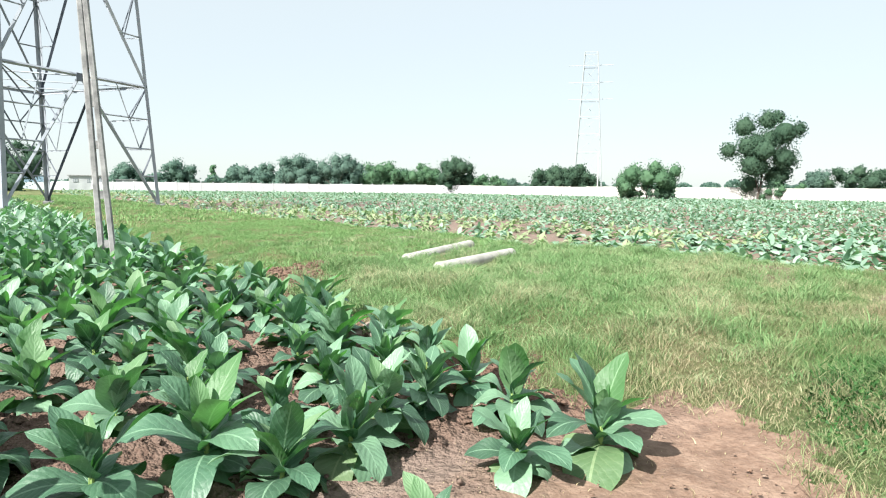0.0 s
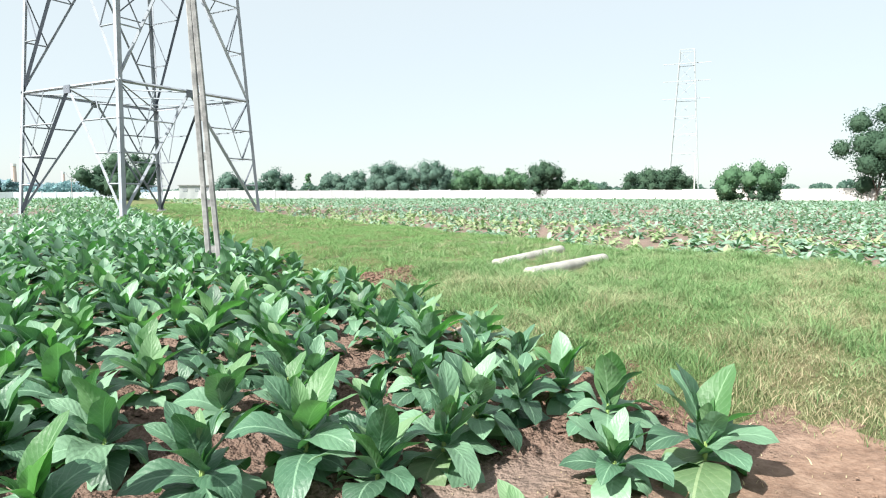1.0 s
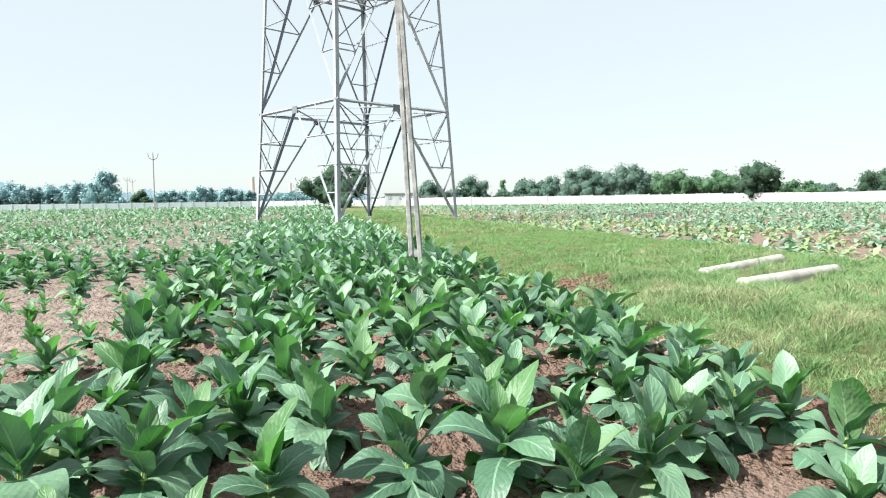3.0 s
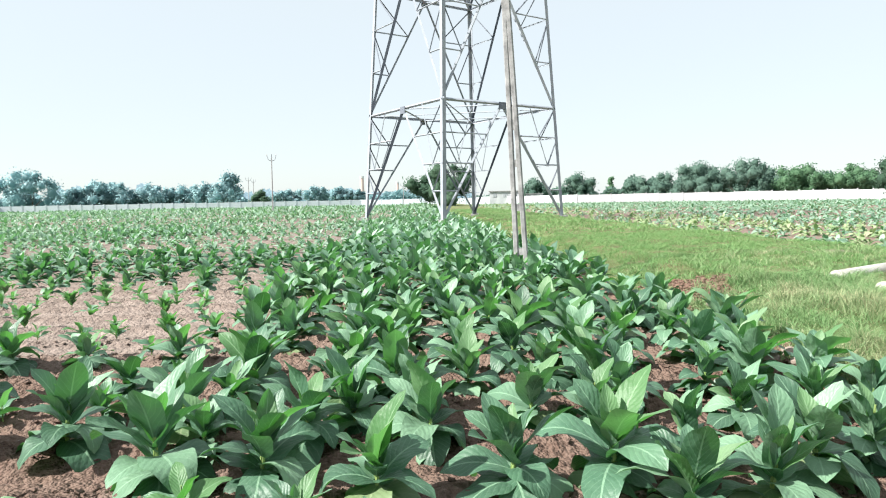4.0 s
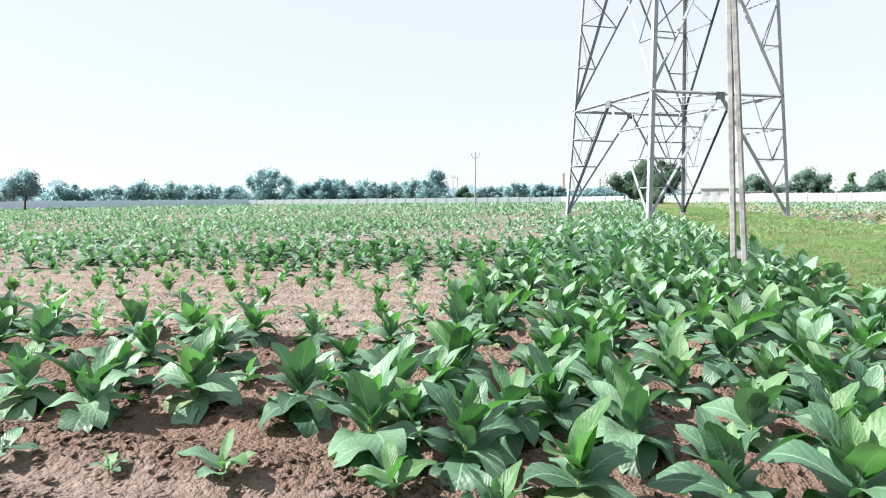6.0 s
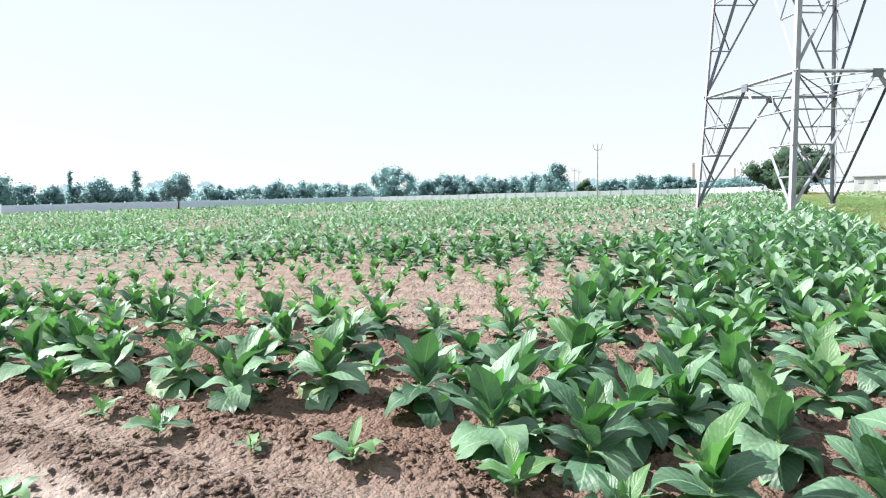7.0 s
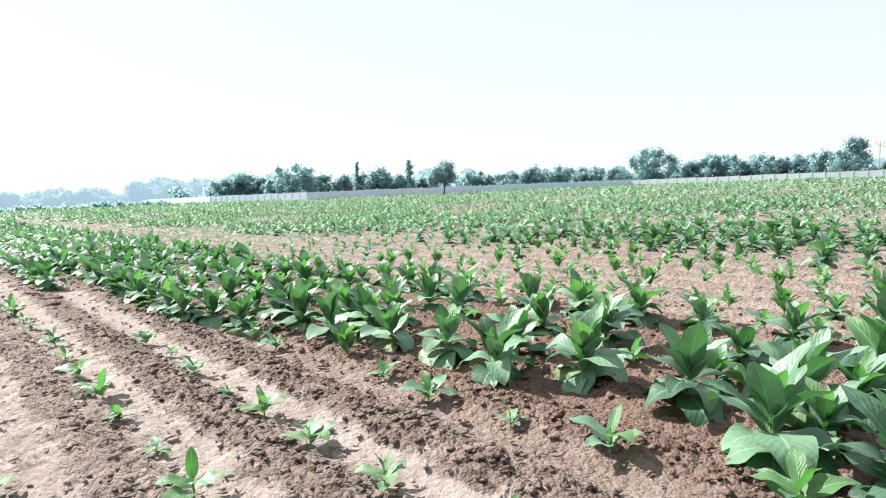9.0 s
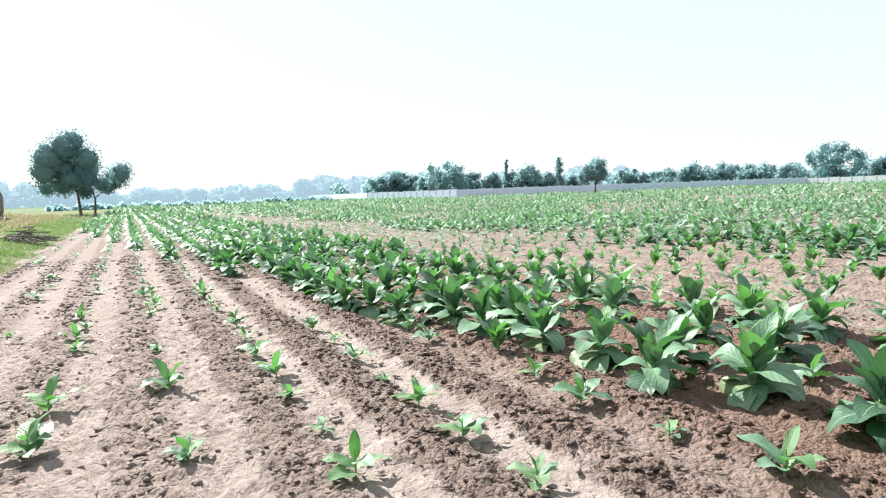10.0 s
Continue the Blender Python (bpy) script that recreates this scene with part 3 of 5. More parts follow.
def size_at(u, s, r):
    """How far the crop has grown there; 0: no plant."""
    n = float(rough_noise(u, s, 0.35, 21))
    if s > -2.3:
        if s < -2.67 + 0.156 * (-u - 7):
            return r.uniform(0.7, 1.0)
        return r.uniform(0.15, 0.42) if u < -5 and r.random() < (0.65 if s < 1 else 0.35) else 0
    if u > -1.8 - 0.25 * max(0, -6 - s) ** 0.5:
        return r.uniform(0.95, 1.2)
    if s > -6.3:
        return r.uniform(0.7, 1.08) if r.random() < 0.9 else 0.4
    if s > -10.5 - 0.12 * u * n:
        return r.uniform(0.26, 0.52) if r.random() < 0.92 else 0
    return min(1.05, max(0.4, 0.66 + 0.6 * n + r.uniform(-0.2, 0.2))) if r.random() < 0.93 else 0


def wall_range(u, s):
    """How far the boundary wall stands from the origin, in the direction of that place."""
    x, y = at_us(u, s)
    return np.interp(math.degrees(math.atan2(-x, y)), [31, 42, 55, 69.5, 86, 98, 106, 111, 140], [176, 184, 188, 207, 164, 153, 190, 330, 330])


near_count, mid_list = 0, []
s_row = 2.04
while s_row > -190:
    ph = plant_rng.uniform(0, 0.75)
    u_ = float(edge_crop(s_row)) - 0.25 - ph * 0.5
    while u_ > -190:
        su = s_row + plant_rng.uniform(-0.07, 0.07)
        uu = u_ + plant_rng.uniform(-0.09, 0.09)
        d = math.hypot(uu, su)
        u_ -= (0.53 if uu > -2.6 and d < 30 else 0.52 if -11 < su < -6.3 and d < 30 else 0.66) if d < 45 else 1.1
        in_near = -6.2 < su < 0.9 and -8.3 < uu < 3.3
        if d < 2.6 or (su > -2.8 and uu > -5.2):
            continue
        if in_near and (su > -6.3 and uu > -5.7 or su > -3.1) and uu > -8.0:
            if su > -2.4 or min((uu - a) ** 2 + (su - b) ** 2 for a, b in taken) < (0.33 if uu > -1.9 else 0.62) ** 2:
                continue
        if d > min(195, float(wall_range(uu, su)) - 3):
            continue
        size_ = size_at(uu, su, plant_rng)
        if not size_:
            continue
        if -12.5 < su and -11 < uu and near_count < 320:
            place_plant(uu, su, size_, plant_rng)
            taken.append((uu, su))
            near_count += 1
        else:
            mid_list.append((uu, su, size_, d))
    s_row -= 0.77 if s_row > -45 else 1.2


def crop_stuff(name, plants, leaves, material, label, keep, seed, flat=0.0, grow=1.0):
    """Many plants joined into one mesh. keep: share of the leaves that is kept, by distance."""
    r = random.Random(seed)
    P = np.array(plants)
    X, Y = at_us(P[:, 0], P[:, 1])
    Z = ground_z(P[:, 0], P[:, 1])
    groups = {}
    for i, (u, s, size, d) in enumerate(plants):
        share = keep(d)
        for kind, h, turn, sc, tilt in plan_leaves(r, size):
            if r.random() > share:
                continue
            if flat and kind in ("up", "top") and r.random() < flat:
                kind = "mid"
            groups.setdefault((kind, r.randrange(4)), []).append((i, h * 1.05, radians(turn), sc * grow * (1 + 0.004 * min(d, 150)), math.sin(radians(tilt))))
    V, F, base = [], [], 0
    for (kind, k), rows in groups.items():
        v, f, _ = leaves[kind][k]
        q = np.array(rows)
        i = q[:, 0].astype(int)
        w = v[None] * q[:, 3, None, None]
        c, n = np.cos(q[:, 2])[:, None], np.sin(q[:, 2])[:, None]
        W = np.stack([X[i][:, None] + w[..., 0] * c - w[..., 1] * n, Y[i][:, None] + w[..., 0] * n + w[..., 1] * c,
                      (Z[i] + q[:, 1])[:, None] + w[..., 2] + w[..., 1] * q[:, 4, None]], -1)
        W[..., 2] = np.maximum(W[..., 2], Z[i][:, None] + 0.012)
        V.append(W.reshape(-1, 3))
        F.append((f[None] + base + np.arange(len(q))[:, None, None] * len(v)).reshape(-1, f.shape[1]))
        base += len(q) * len(v)
    me = mesh_np(name, np.concatenate(V), np.concatenate(F), material, smooth=True)
    return tagged(new(name, me), label, "crop", kind="stuff")


TINY = leaf_set(2, 2, 4)
MICRO = leaf_set(2, 1, 4)
crop_stuff("tobacco_crop", [p for p in mid_list if p[3] < 19], COARSE, LEAF_FIELD, "rows of leafy green tobacco plants in reddish soil", lambda d: 1.0, 3, 0.35, 0.98)
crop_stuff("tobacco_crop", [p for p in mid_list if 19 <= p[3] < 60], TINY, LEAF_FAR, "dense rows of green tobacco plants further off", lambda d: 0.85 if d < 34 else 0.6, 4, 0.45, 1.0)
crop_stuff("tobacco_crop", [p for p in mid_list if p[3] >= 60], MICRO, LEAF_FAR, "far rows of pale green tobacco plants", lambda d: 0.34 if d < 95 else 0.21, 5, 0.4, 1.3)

# the second field beyond the bund: flat, broad-leaved plants
right_list, yellow_list = [], []
s_row = 20.0
while s_row > -150:
    u_ = float(edge_field(s_row)) + plant_rng.uniform(0, 0.6)
    while u_ < 125:
        su, uu = s_row + plant_rng.uniform(-0.12, 0.12), u_ + plant_rng.uniform(-0.12, 0.12)
        d = math.hypot(uu, su)
        u_ += 0.58 if d < 40 else 0.95
        x_, y_ = at_us(uu, su)
        if y_ < 1 or y_ > 138 - 0.95 * max(0, x_ - 8) or plant_rng.random() < 0.10:
            continue
        gap = float(rough_noise(uu, su, 0.25, 33))
        rim = uu - float(edge_field(su))
        if gap < -0.3 and plant_rng.random() < 0.45 or su < -11 and 1 < rim < 8 + 4 * gap and plant_rng.random() < 0.25:
            continue
        sick = uu - float(edge_field(su)) < 9 + 5 * gap and su < -9 and plant_rng.random() < 0.6
        (yellow_list if sick else right_list).append((uu, su, plant_rng.uniform(0.48, 0.78), d))
    s_row -= 0.75 if s_row > -45 else 1.05
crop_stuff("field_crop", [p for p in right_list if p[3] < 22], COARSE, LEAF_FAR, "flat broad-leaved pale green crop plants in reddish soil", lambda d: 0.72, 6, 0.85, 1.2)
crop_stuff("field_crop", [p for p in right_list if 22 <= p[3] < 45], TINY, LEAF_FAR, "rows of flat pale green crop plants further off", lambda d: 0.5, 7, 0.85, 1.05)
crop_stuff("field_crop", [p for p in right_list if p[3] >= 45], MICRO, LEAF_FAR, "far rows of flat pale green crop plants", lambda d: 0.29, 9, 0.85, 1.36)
crop_stuff("yellowing_crop", yellow_list, TINY, LEAF_YELLOW, "yellowing crop plants along the field's edge", lambda d: 0.7, 8, 0.8)

# ---- grass ----
def grass(name, n, u_of, s_of, h, w, material, label, seed, keep=None):
    """n blades, each a strip bent over towards its tip; u_of, s_of: where they stand."""
    r = np.random.RandomState(seed)
    u, s = u_of(r, n), s_of(r, n)
    k = np.ones(len(u), dtype=bool) if keep is None else keep(u, s, r)
    u, s = u[k], s[k]
    m = len(u)
    x, y = at_us(u, s)
    z = ground_z(u, s) - 0.01
    clump = np.clip(0.8 + 1.0 * rough_noise(u, s, 2.6, 51) + 1.1 * rough_noise(u, s, 9.0, 52), 0.25, 2.3)
    H = h * r.uniform(0.45, 1.25, m) * clump
    W = w * r.uniform(0.7, 1.7, m)
    a, b = r.uniform(0, 6.28, m), r.uniform(0, 6.28, m)
    lean = H * r.uniform(0.3, 1.6, m)
    wx, wy = np.cos(a) * W / 2, np.sin(a) * W / 2
    lx, ly = np.cos(b) * lean, np.sin(b) * lean
    V = np.empty((m, 5, 3), dtype=np.float32)
    up = H * r.uniform(0.6, 1.0, m)
    V[:, 0] = np.stack([x - wx, y - wy, z], 1)
    V[:, 1] = np.stack([x + wx, y + wy, z], 1)
    V[:, 2] = np.stack([x + wx * 0.8 + lx * 0.3, y + wy * 0.8 + ly * 0.3, z + up * 0.62], 1)
    V[:, 3] = np.stack([x - wx * 0.8 + lx * 0.3, y - wy * 0.8 + ly * 0.3, z + up * 0.62], 1)
    V[:, 4] = np.stack([x + lx, y + ly, z + up * r.uniform(0.75, 1.1, m)], 1)
    F = (np.arange(m)[:, None, None] * 5 + np.array([(0, 1, 2), (0, 2, 3), (3, 2, 4)])[None]).reshape(-1, 3)
    return tagged(new(name, mesh_np(name, V.reshape(-1, 3), F, material)), label, "grass", kind="stuff")


def on_bund(u, s, r):
    wob_ = 0.35 * rough_noise(u, s, 2.5, 11)
    bare_ = bare_patch(u, s)
    wob_ = wob_ + 0.25 * rough_noise(u, s, 8.0, 18)
    inside = (u > edge_crop(s) - 0.15 + wob_ + 0.6 * smooth(-3.2, -2.3, s) * (1 - 0.4 * smooth(-2.1, -1.4, s)) + 0.7 * r.uniform(0, 1, len(u)) ** 1.6) & (u < edge_field(s) + 0.1 + wob_)
    return inside & (~bare_ | (r.uniform(0, 1, len(u)) < 0.22))


def band(lo, hi):
    return lambda r, n: r.uniform(lo, hi, n)


def thinned(u, s, r):
    return on_bund(u, s, r) & (s < 0.6 - 0.30 * u) & (s + r.uniform(-1.2, 1.2, len(u)) > -5.2) & (rough_noise(u, s, 2.2, 17) + r.uniform(-0.6, 0.6, len(u)) > -0.35)


def mixed(u, s, r):
    return on_bund(u, s, r) & (s + r.uniform(-1.6, 1.6, len(u)) + 1.2 * rough_noise(u, s, 1.6, 20) < -4.4)


def weedy(u, s, r):
    return ((u - 4.7) / 0.95) ** 2 + ((s + 1.65 + 0.25 * (u - 4.7)) / 0.42) ** 2 < r.uniform(0.1, 1.2, len(u))


grass("bund_grass", 330000, band(3.0, 12.8), band(-6.4, 0.0), 0.115, 0.0036, GRASS_DRY, "thin trampled grass with dry straw-coloured patches", 61, thinned)
grass("bund_grass", 260000, band(3.0, 12.3), band(-9.5, -2.2), 0.145, 0.0042, GRASS, "short green grass on the bund", 66, mixed)
grass("weed_patch", 9000, band(3.6, 6.0), band(-2.6, -0.8), 0.09, 0.014, WEED, "low dark green creeping weeds on the bund", 67, weedy)
grass("bund_grass", 170000, band(2.8, 12.0), band(-22, -9.5), 0.085, 0.0055, GRASS_LUSH, "thick green grass on the raised bund", 62, on_bund)
grass("bund_grass", 60000, band(1.0, 12.0), band(-75, -22), 0.13, 0.018, GRASS_LUSH, "green grass strip running to the tower", 63, on_bund)
grass("verge_grass", 60000, band(-60, -9), band(2.35, 6.2), 0.13, 0.016, VERGE, "short bright green grass on the field's verge", 64, lambda u, s, r: s > 2.6 + 0.5 * rough_noise(u, s, 2.5, 11) + 0.3 * rough_noise(u, s, 8.0, 18) + 0.4 * r.uniform(0, 1, len(u)) ** 2)
grass("verge_grass", 10000, band(-110, -48), band(2.0, 16.0), 0.24, 0.05, GRASS, "green grass along the field's far verge", 68)
grass("dry_grass", 36000, band(-85, -22), band(3.6, 24.0), 0.36, 0.035, STRAW, "tall straw-coloured dry grass beyond the verge", 65, lambda u, s, r: s > 4.5 + 0.9 * rough_noise(u, s, 0.5, 44))
grass("verge_grass", 16000, band(-9, 9), band(2.5, 8.0), 0.12, 0.009, GRASS, "grass on the verge behind the camera", 69)
grass("bund_grass", 26000, band(3.6, 12.4), band(-3.0, 8.0), 0.11, 0.008, GRASS_DRY, "dry grass on the bund's near end", 70, lambda u, s, r: on_bund(u, s, r) & (s > 0.4 - 0.30 * u))



def tuft_spots(seed, lo, hi):
    return lambda r, n: np.repeat(np.random.RandomState(seed).uniform(lo, hi, 320), n // 320) + r.normal(0, 0.075, n)


grass("grass_tufts", 320 * 90, tuft_spots(5, 3.5, 11.5), tuft_spots(6, -13.0, -1.5), 0.20, 0.006, GRASS, "taller tufts standing in the bund's short grass", 78, on_bund)
grass("straw_litter", 900, band(0.0, 4.2), band(-3.0, -0.6), 0.028, 0.005, STRAW, "bits of dry straw strewn on trodden soil", 75)

# ---- clods in the tilled soil ----
def clods(n, lo_u, hi_u, lo_s, hi_s, seed, grow=1.0, rows=True):
    r = np.random.RandomState(seed)
    u, s = r.uniform(lo_u, hi_u, n), r.uniform(lo_s, hi_s, n)
    ridge = 0.5 + 0.5 * np.cos((s + 0.07) * 2 * math.pi / 0.77)
    k = (r.uniform(0, 1, n) < 0.14 + 0.86 * ridge ** 2) & (u < edge_crop(s) + 0.2) & (np.hypot(u, s) > 1.2)
    k &= (r.uniform(0, 1, n) < 0.2) | (u < 0.6) | (s < -2.9)
    if not rows:
        k = bare_patch(u, s)
    u, s = u[k], s[k]
    m = len(u)
    x, y = at_us(u, s)
    z = ground_z(u, s)
    size = grow * (0.004 + 0.026 * r.uniform(0, 1, m) ** 3)
    dirs = np.array([(0, 0, 1), (1, 0, 0.1), (0.31, 0.95, -0.1), (-0.81, 0.59, 0.1), (-0.81, -0.59, -0.1), (0.31, -0.95, 0.1), (0, 0, -1)])
    V = dirs[None] * size[:, None, None] * r.uniform(0.45, 1.5, (m, 7, 1)) * r.uniform((0.6, 0.6, 0.35), (1.7, 1.7, 0.8), (m, 3))[:, None]
    V = V + np.stack([x, y, z + 0.004 + size * 0.1], 1)[:, None]
    tri = []
    for i in range(5):
        j = (i + 1) % 5
        tri += [(0, 1 + i, 1 + j), (6, 1 + j, 1 + i)]
    F = (np.arange(m)[:, None, None] * 7 + np.array(tri)[None]).reshape(-1, 3)
    return tagged(new("soil_clods", mesh_np("soil_clods", V.reshape(-1, 3), F, SOIL)), "loose crumbled clods of red-brown soil", "soil", kind="stuff")


clods(21000, -8.5, -1.0, -3.4, 2.4, 71)
clods(9000, -20.0, -8.5, -3.0, 2.4, 73, 1.5)
clods(8000, 0.0, 3.6, -3.0, -0.5, 74, 0.5)
clods(5000, 2.9, 4.6, -10.6, -8.0, 76, 1.2, False)
clods(1500, 2.7, 3.8, -15.8, -13.2, 77, 1.4, False)
clods(11000, -6.0, 3.2, -7.0, -1.0, 72)

# ---- pylon ----
TC_AZ, TC_D, TW_HALF, TW_TURN = 33.0, 42.0, 6.62, 9.0
tx, ty = polar(TC_AZ, TC_D)
tower = new("transmission_tower")
tower.location = (tx, ty, 0)
tagged(tower, "tall galvanised steel lattice transmission tower standing in the crop", "pylon")
face_dir = radians(TC_AZ + 180)
BASE_Z = 0.25


def corner(k, z):
    """Corner k of the tower's square at height z: 0 front, 1 left, 2 back, 3 right."""
    h = TW_HALF * (1 - 0.0108 * (z - BASE_Z)) if z < 40 else 2.0
    a = face_dir - radians(TW_TURN) - k * math.pi / 2
    return Vector((-h * math.sin(a), h * math.cos(a), z))


def member(name, a, b, w, inward, material=STEEL, label=""):
    bm = bmesh.new()
    angle_bar(bm, a, b, w, inward)
    return part(name, bm, material, tower, label)


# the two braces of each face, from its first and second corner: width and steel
BRACES = [((0.12, STEEL), (0.175, STEEL_SHADED)), ((0.10, STEEL), (0.11, STEEL)), ((0.15, STEEL_SHADED), (0.10, STEEL)), ((0.155, STEEL), (0.13, STEEL))]
LEVELS = [BASE_Z, 7.1, 15.1, 20.6, 25.0]
for k in range(4):
    up_to = corner(k, LEVELS[-1])
    member("leg", corner(k, BASE_Z - 0.25), up_to, 0.24, -Vector((up_to.x, up_to.y, 0)))
    bm = bmesh.new()
    box(bm, corner(k, -0.1), corner(k, BASE_Z + 0.1), 0.55, 0.55)
    part("footing", bm, CONCRETE, tower, "small concrete footing")
for lev, (z0, z1) in enumerate(zip(LEVELS, LEVELS[1:])):
    for k in range(4):
        a0, b0, a1, b1 = corner(k, z0), corner((k + 1) % 4, z0), corner(k, z1), corner((k + 1) % 4, z1)
        top = (a1 + b1) / 2
        inw = -Vector((top.x, top.y, 0))
        member("beam", a1, b1, 0.13, inw, STEEL)
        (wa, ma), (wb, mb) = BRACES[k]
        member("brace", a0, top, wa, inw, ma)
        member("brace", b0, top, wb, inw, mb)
        # gusset at the beam's middle
        bm = bmesh.new()
        d = (b1 - a1).normalized()
        box(bm, top - d * 0.28 - Vector((0, 0, 0.12)), top + d * 0.28 - Vector((0, 0, 0.12)), 0.03, 0.42)
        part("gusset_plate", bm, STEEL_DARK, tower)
        # small stays between leg and brace
        cuts = (0.25, 0.48, 0.73) if lev == 0 else (0.35, 0.69)
        for e0, e1 in ((a0, a1), (b0, b1)):
            on_leg = [e0.lerp(e1, f) for f in cuts] + [e1]
            on_brace = [e0.lerp(top, f) for f in cuts] + [top]
            for pl, pb in zip(on_leg[:-1], on_brace[:-1]):
                member("stay", pl, pb, 0.062, inw, STEEL)
            if lev:
                for pl, pb in zip(on_leg[1:], on_brace[:-1]):
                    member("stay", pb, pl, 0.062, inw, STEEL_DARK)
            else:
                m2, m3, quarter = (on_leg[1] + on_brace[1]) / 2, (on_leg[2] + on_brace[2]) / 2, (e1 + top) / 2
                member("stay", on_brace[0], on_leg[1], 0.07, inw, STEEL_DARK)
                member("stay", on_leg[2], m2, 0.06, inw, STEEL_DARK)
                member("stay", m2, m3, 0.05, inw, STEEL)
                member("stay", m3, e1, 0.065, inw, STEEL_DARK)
                member("stay", m3, quarter, 0.05, inw, STEEL)
        # plan bracing between the middles of the beams
        c1 = corner((k + 2) % 4, z1)
        member("plan_brace", top, (b1 + c1) / 2, 0.09, (0, 0, -1), STEEL)
    for k in range(2):
        member("plan_brace", corner(k, z1), corner(k + 2, z1), 0.07, (0, 0, -1), STEEL)

# ---- near concrete line pole: two legs joined by webs ----
def line_pole():
    root = new("concrete_pole")
    x, y = polar(27.85, 12.0)
    # leans a little towards the tower's open side
    root.matrix_basis = pose(x, y, 0.05, 0, -2.9, 28) @ pose(0, 0, 0, 0, 0, -9)
    tagged(root, "weathered concrete line pole with two legs joined by webs", "utility pole")
    H = 8.2
    for side, nm in ((-1, "leg"), (1, "leg")):
        bm = bmesh.new()
        pts = []
        for z in (-0.4, 4.8):
            half = 0.090 - 0.0112 * min(z, 4.8)
            pts.append(Vector((side * half, 0, z)))
        box(bm, pts[0], pts[1], 0.12, 0.085, Vector((1, 0, 0)))
        bmesh.ops.bevel(bm, geom=bm.edges[:], offset=0.012, segments=1, affect="EDGES")
        part(nm, bm, CONCRETE, root)
    bm = bmesh.new()
    box(bm, (0, 0, 4.75), (0, 0, H), 0.115, 0.15, Vector((1, 0, 0)))
    bmesh.ops.bevel(bm, geom=bm.edges[:], offset=0.012, segments=1, affect="EDGES")
    part("shaft", bm, CONCRETE, root)
    z = 0.45
    while z < 4.7:
        tall = 0.13 if z < 2.2 else 0.42
        half = 0.090 - 0.0112 * z
        bm = bmesh.new()
        box(bm, (-half, 0, z), (half, 0, z), 0.085, tall)
        part("web", bm, CONCRETE, root)
        z += 0.82 if z < 2.2 else 0.62
    return root


line_pole()

# ---- two cement pipes lying on the bund ----
def pipe(p, q, r0):
    p, q = Vector(p), Vector(q)
    L = (q - p).length
    root = new("cement_pipe")
    root.matrix_basis = Matrix.Translation(p) @ (q - p).to_track_quat("X", "Z").to_matrix().to_4x4()
    tagged(root, "pale cement pipe lying on the grass", "pipe", "cement pipes on the bund")
    bm = bmesh.new()
    ring = []
    for xx, rr in ((0, r0 * 1.02), (0.02, r0 * 1.04), (0.05, r0), (L - 0.05, r0 * 0.97), (L, r0 * 0.95), (L + 0.004, r0 * 0.5), (L + 0.005, r0 * 0.02), (-0.004, r0 * 0.02), (-0.003, r0 * 0.5)):
        ring.append([bm.verts.new((xx, rr * math.cos(a), rr * math.sin(a))) for a in [2 * math.pi * i / 20 for i in range(20)]])
    for a, b in zip(ring, ring[1:] + ring[:1]):
        for i in range(20):
            f = bm.faces.new((a[i], a[(i + 1) % 20], b[(i + 1) % 20], b[i]))
            f.smooth = True
    part("pipe_wall", bm, PIPE, root)
    return root


for p_, q_ in (((-0.05, 9.52), (1.28, 11.75)), ((-0.61, 10.80), (0.58, 13.2))):
    ends = [Vector((x, y, float(ground_z(0.813 * x + 0.582 * y, 0.582 * x - 0.813 * y)) + 0.035)) for x, y in (p_, q_)]
    pipe(*ends, 0.11)

# ---- compound walls ----
def compound_wall(name, pts, step, height, material, white, label):
    root = new(name)
    tagged(root, label, "wall", kind="structure")
    r = random.Random(5)
    bmp = bmesh.new()
    box(bmp, (0, 0, 0), (0, 0, 1), 0.22, 0.22)
    post = bpy.data.meshes.new("post")
    bmp.to_mesh(post)
    bmp.free()
    post.materials.append(material)
    bmq = bmesh.new()
    n_slab = 1 if white else 4
    for i in range(n_slab):
        box(bmq, (0, 0, (i + 0.5) / n_slab), (1, 0, (i + 0.5) / n_slab), 0.09 if not white else 0.2, 0.985 / n_slab)
    panel = bpy.data.meshes.new("panel")
    bmq.to_mesh(panel)
    bmq.free()
    panel.materials.append(material)
    for p, q in zip(pts, pts[1:]):
        p, q = Vector((*p, 0)), Vector((*q, 0))
        n = max(1, round((q - p).length / step))
        turn = math.degrees(math.atan2(q.y - p.y, q.x - p.x))
        for i in range(n):
            a = p.lerp(q, i / n)
            hh = height * (1 + r.uniform(-0.03, 0.03))
            ob = new("panel", panel)
            ob.parent = root
            ob.matrix_basis = pose(a.x, a.y, -0.05, 0, r.uniform(-0.4, 0.4), turn) @ Matrix.Diagonal(((q - p).length / n, 1, hh, 1))
            if not white or i % 3 == 0:
                ob = new("post", post)
                ob.parent = root
                ob.matrix_basis = pose(a.x, a.y, -0.05, 0, 0, turn) @ Matrix.Diagonal((1, 1, height * (1.10 if not white else 1.02), 1))
    return root


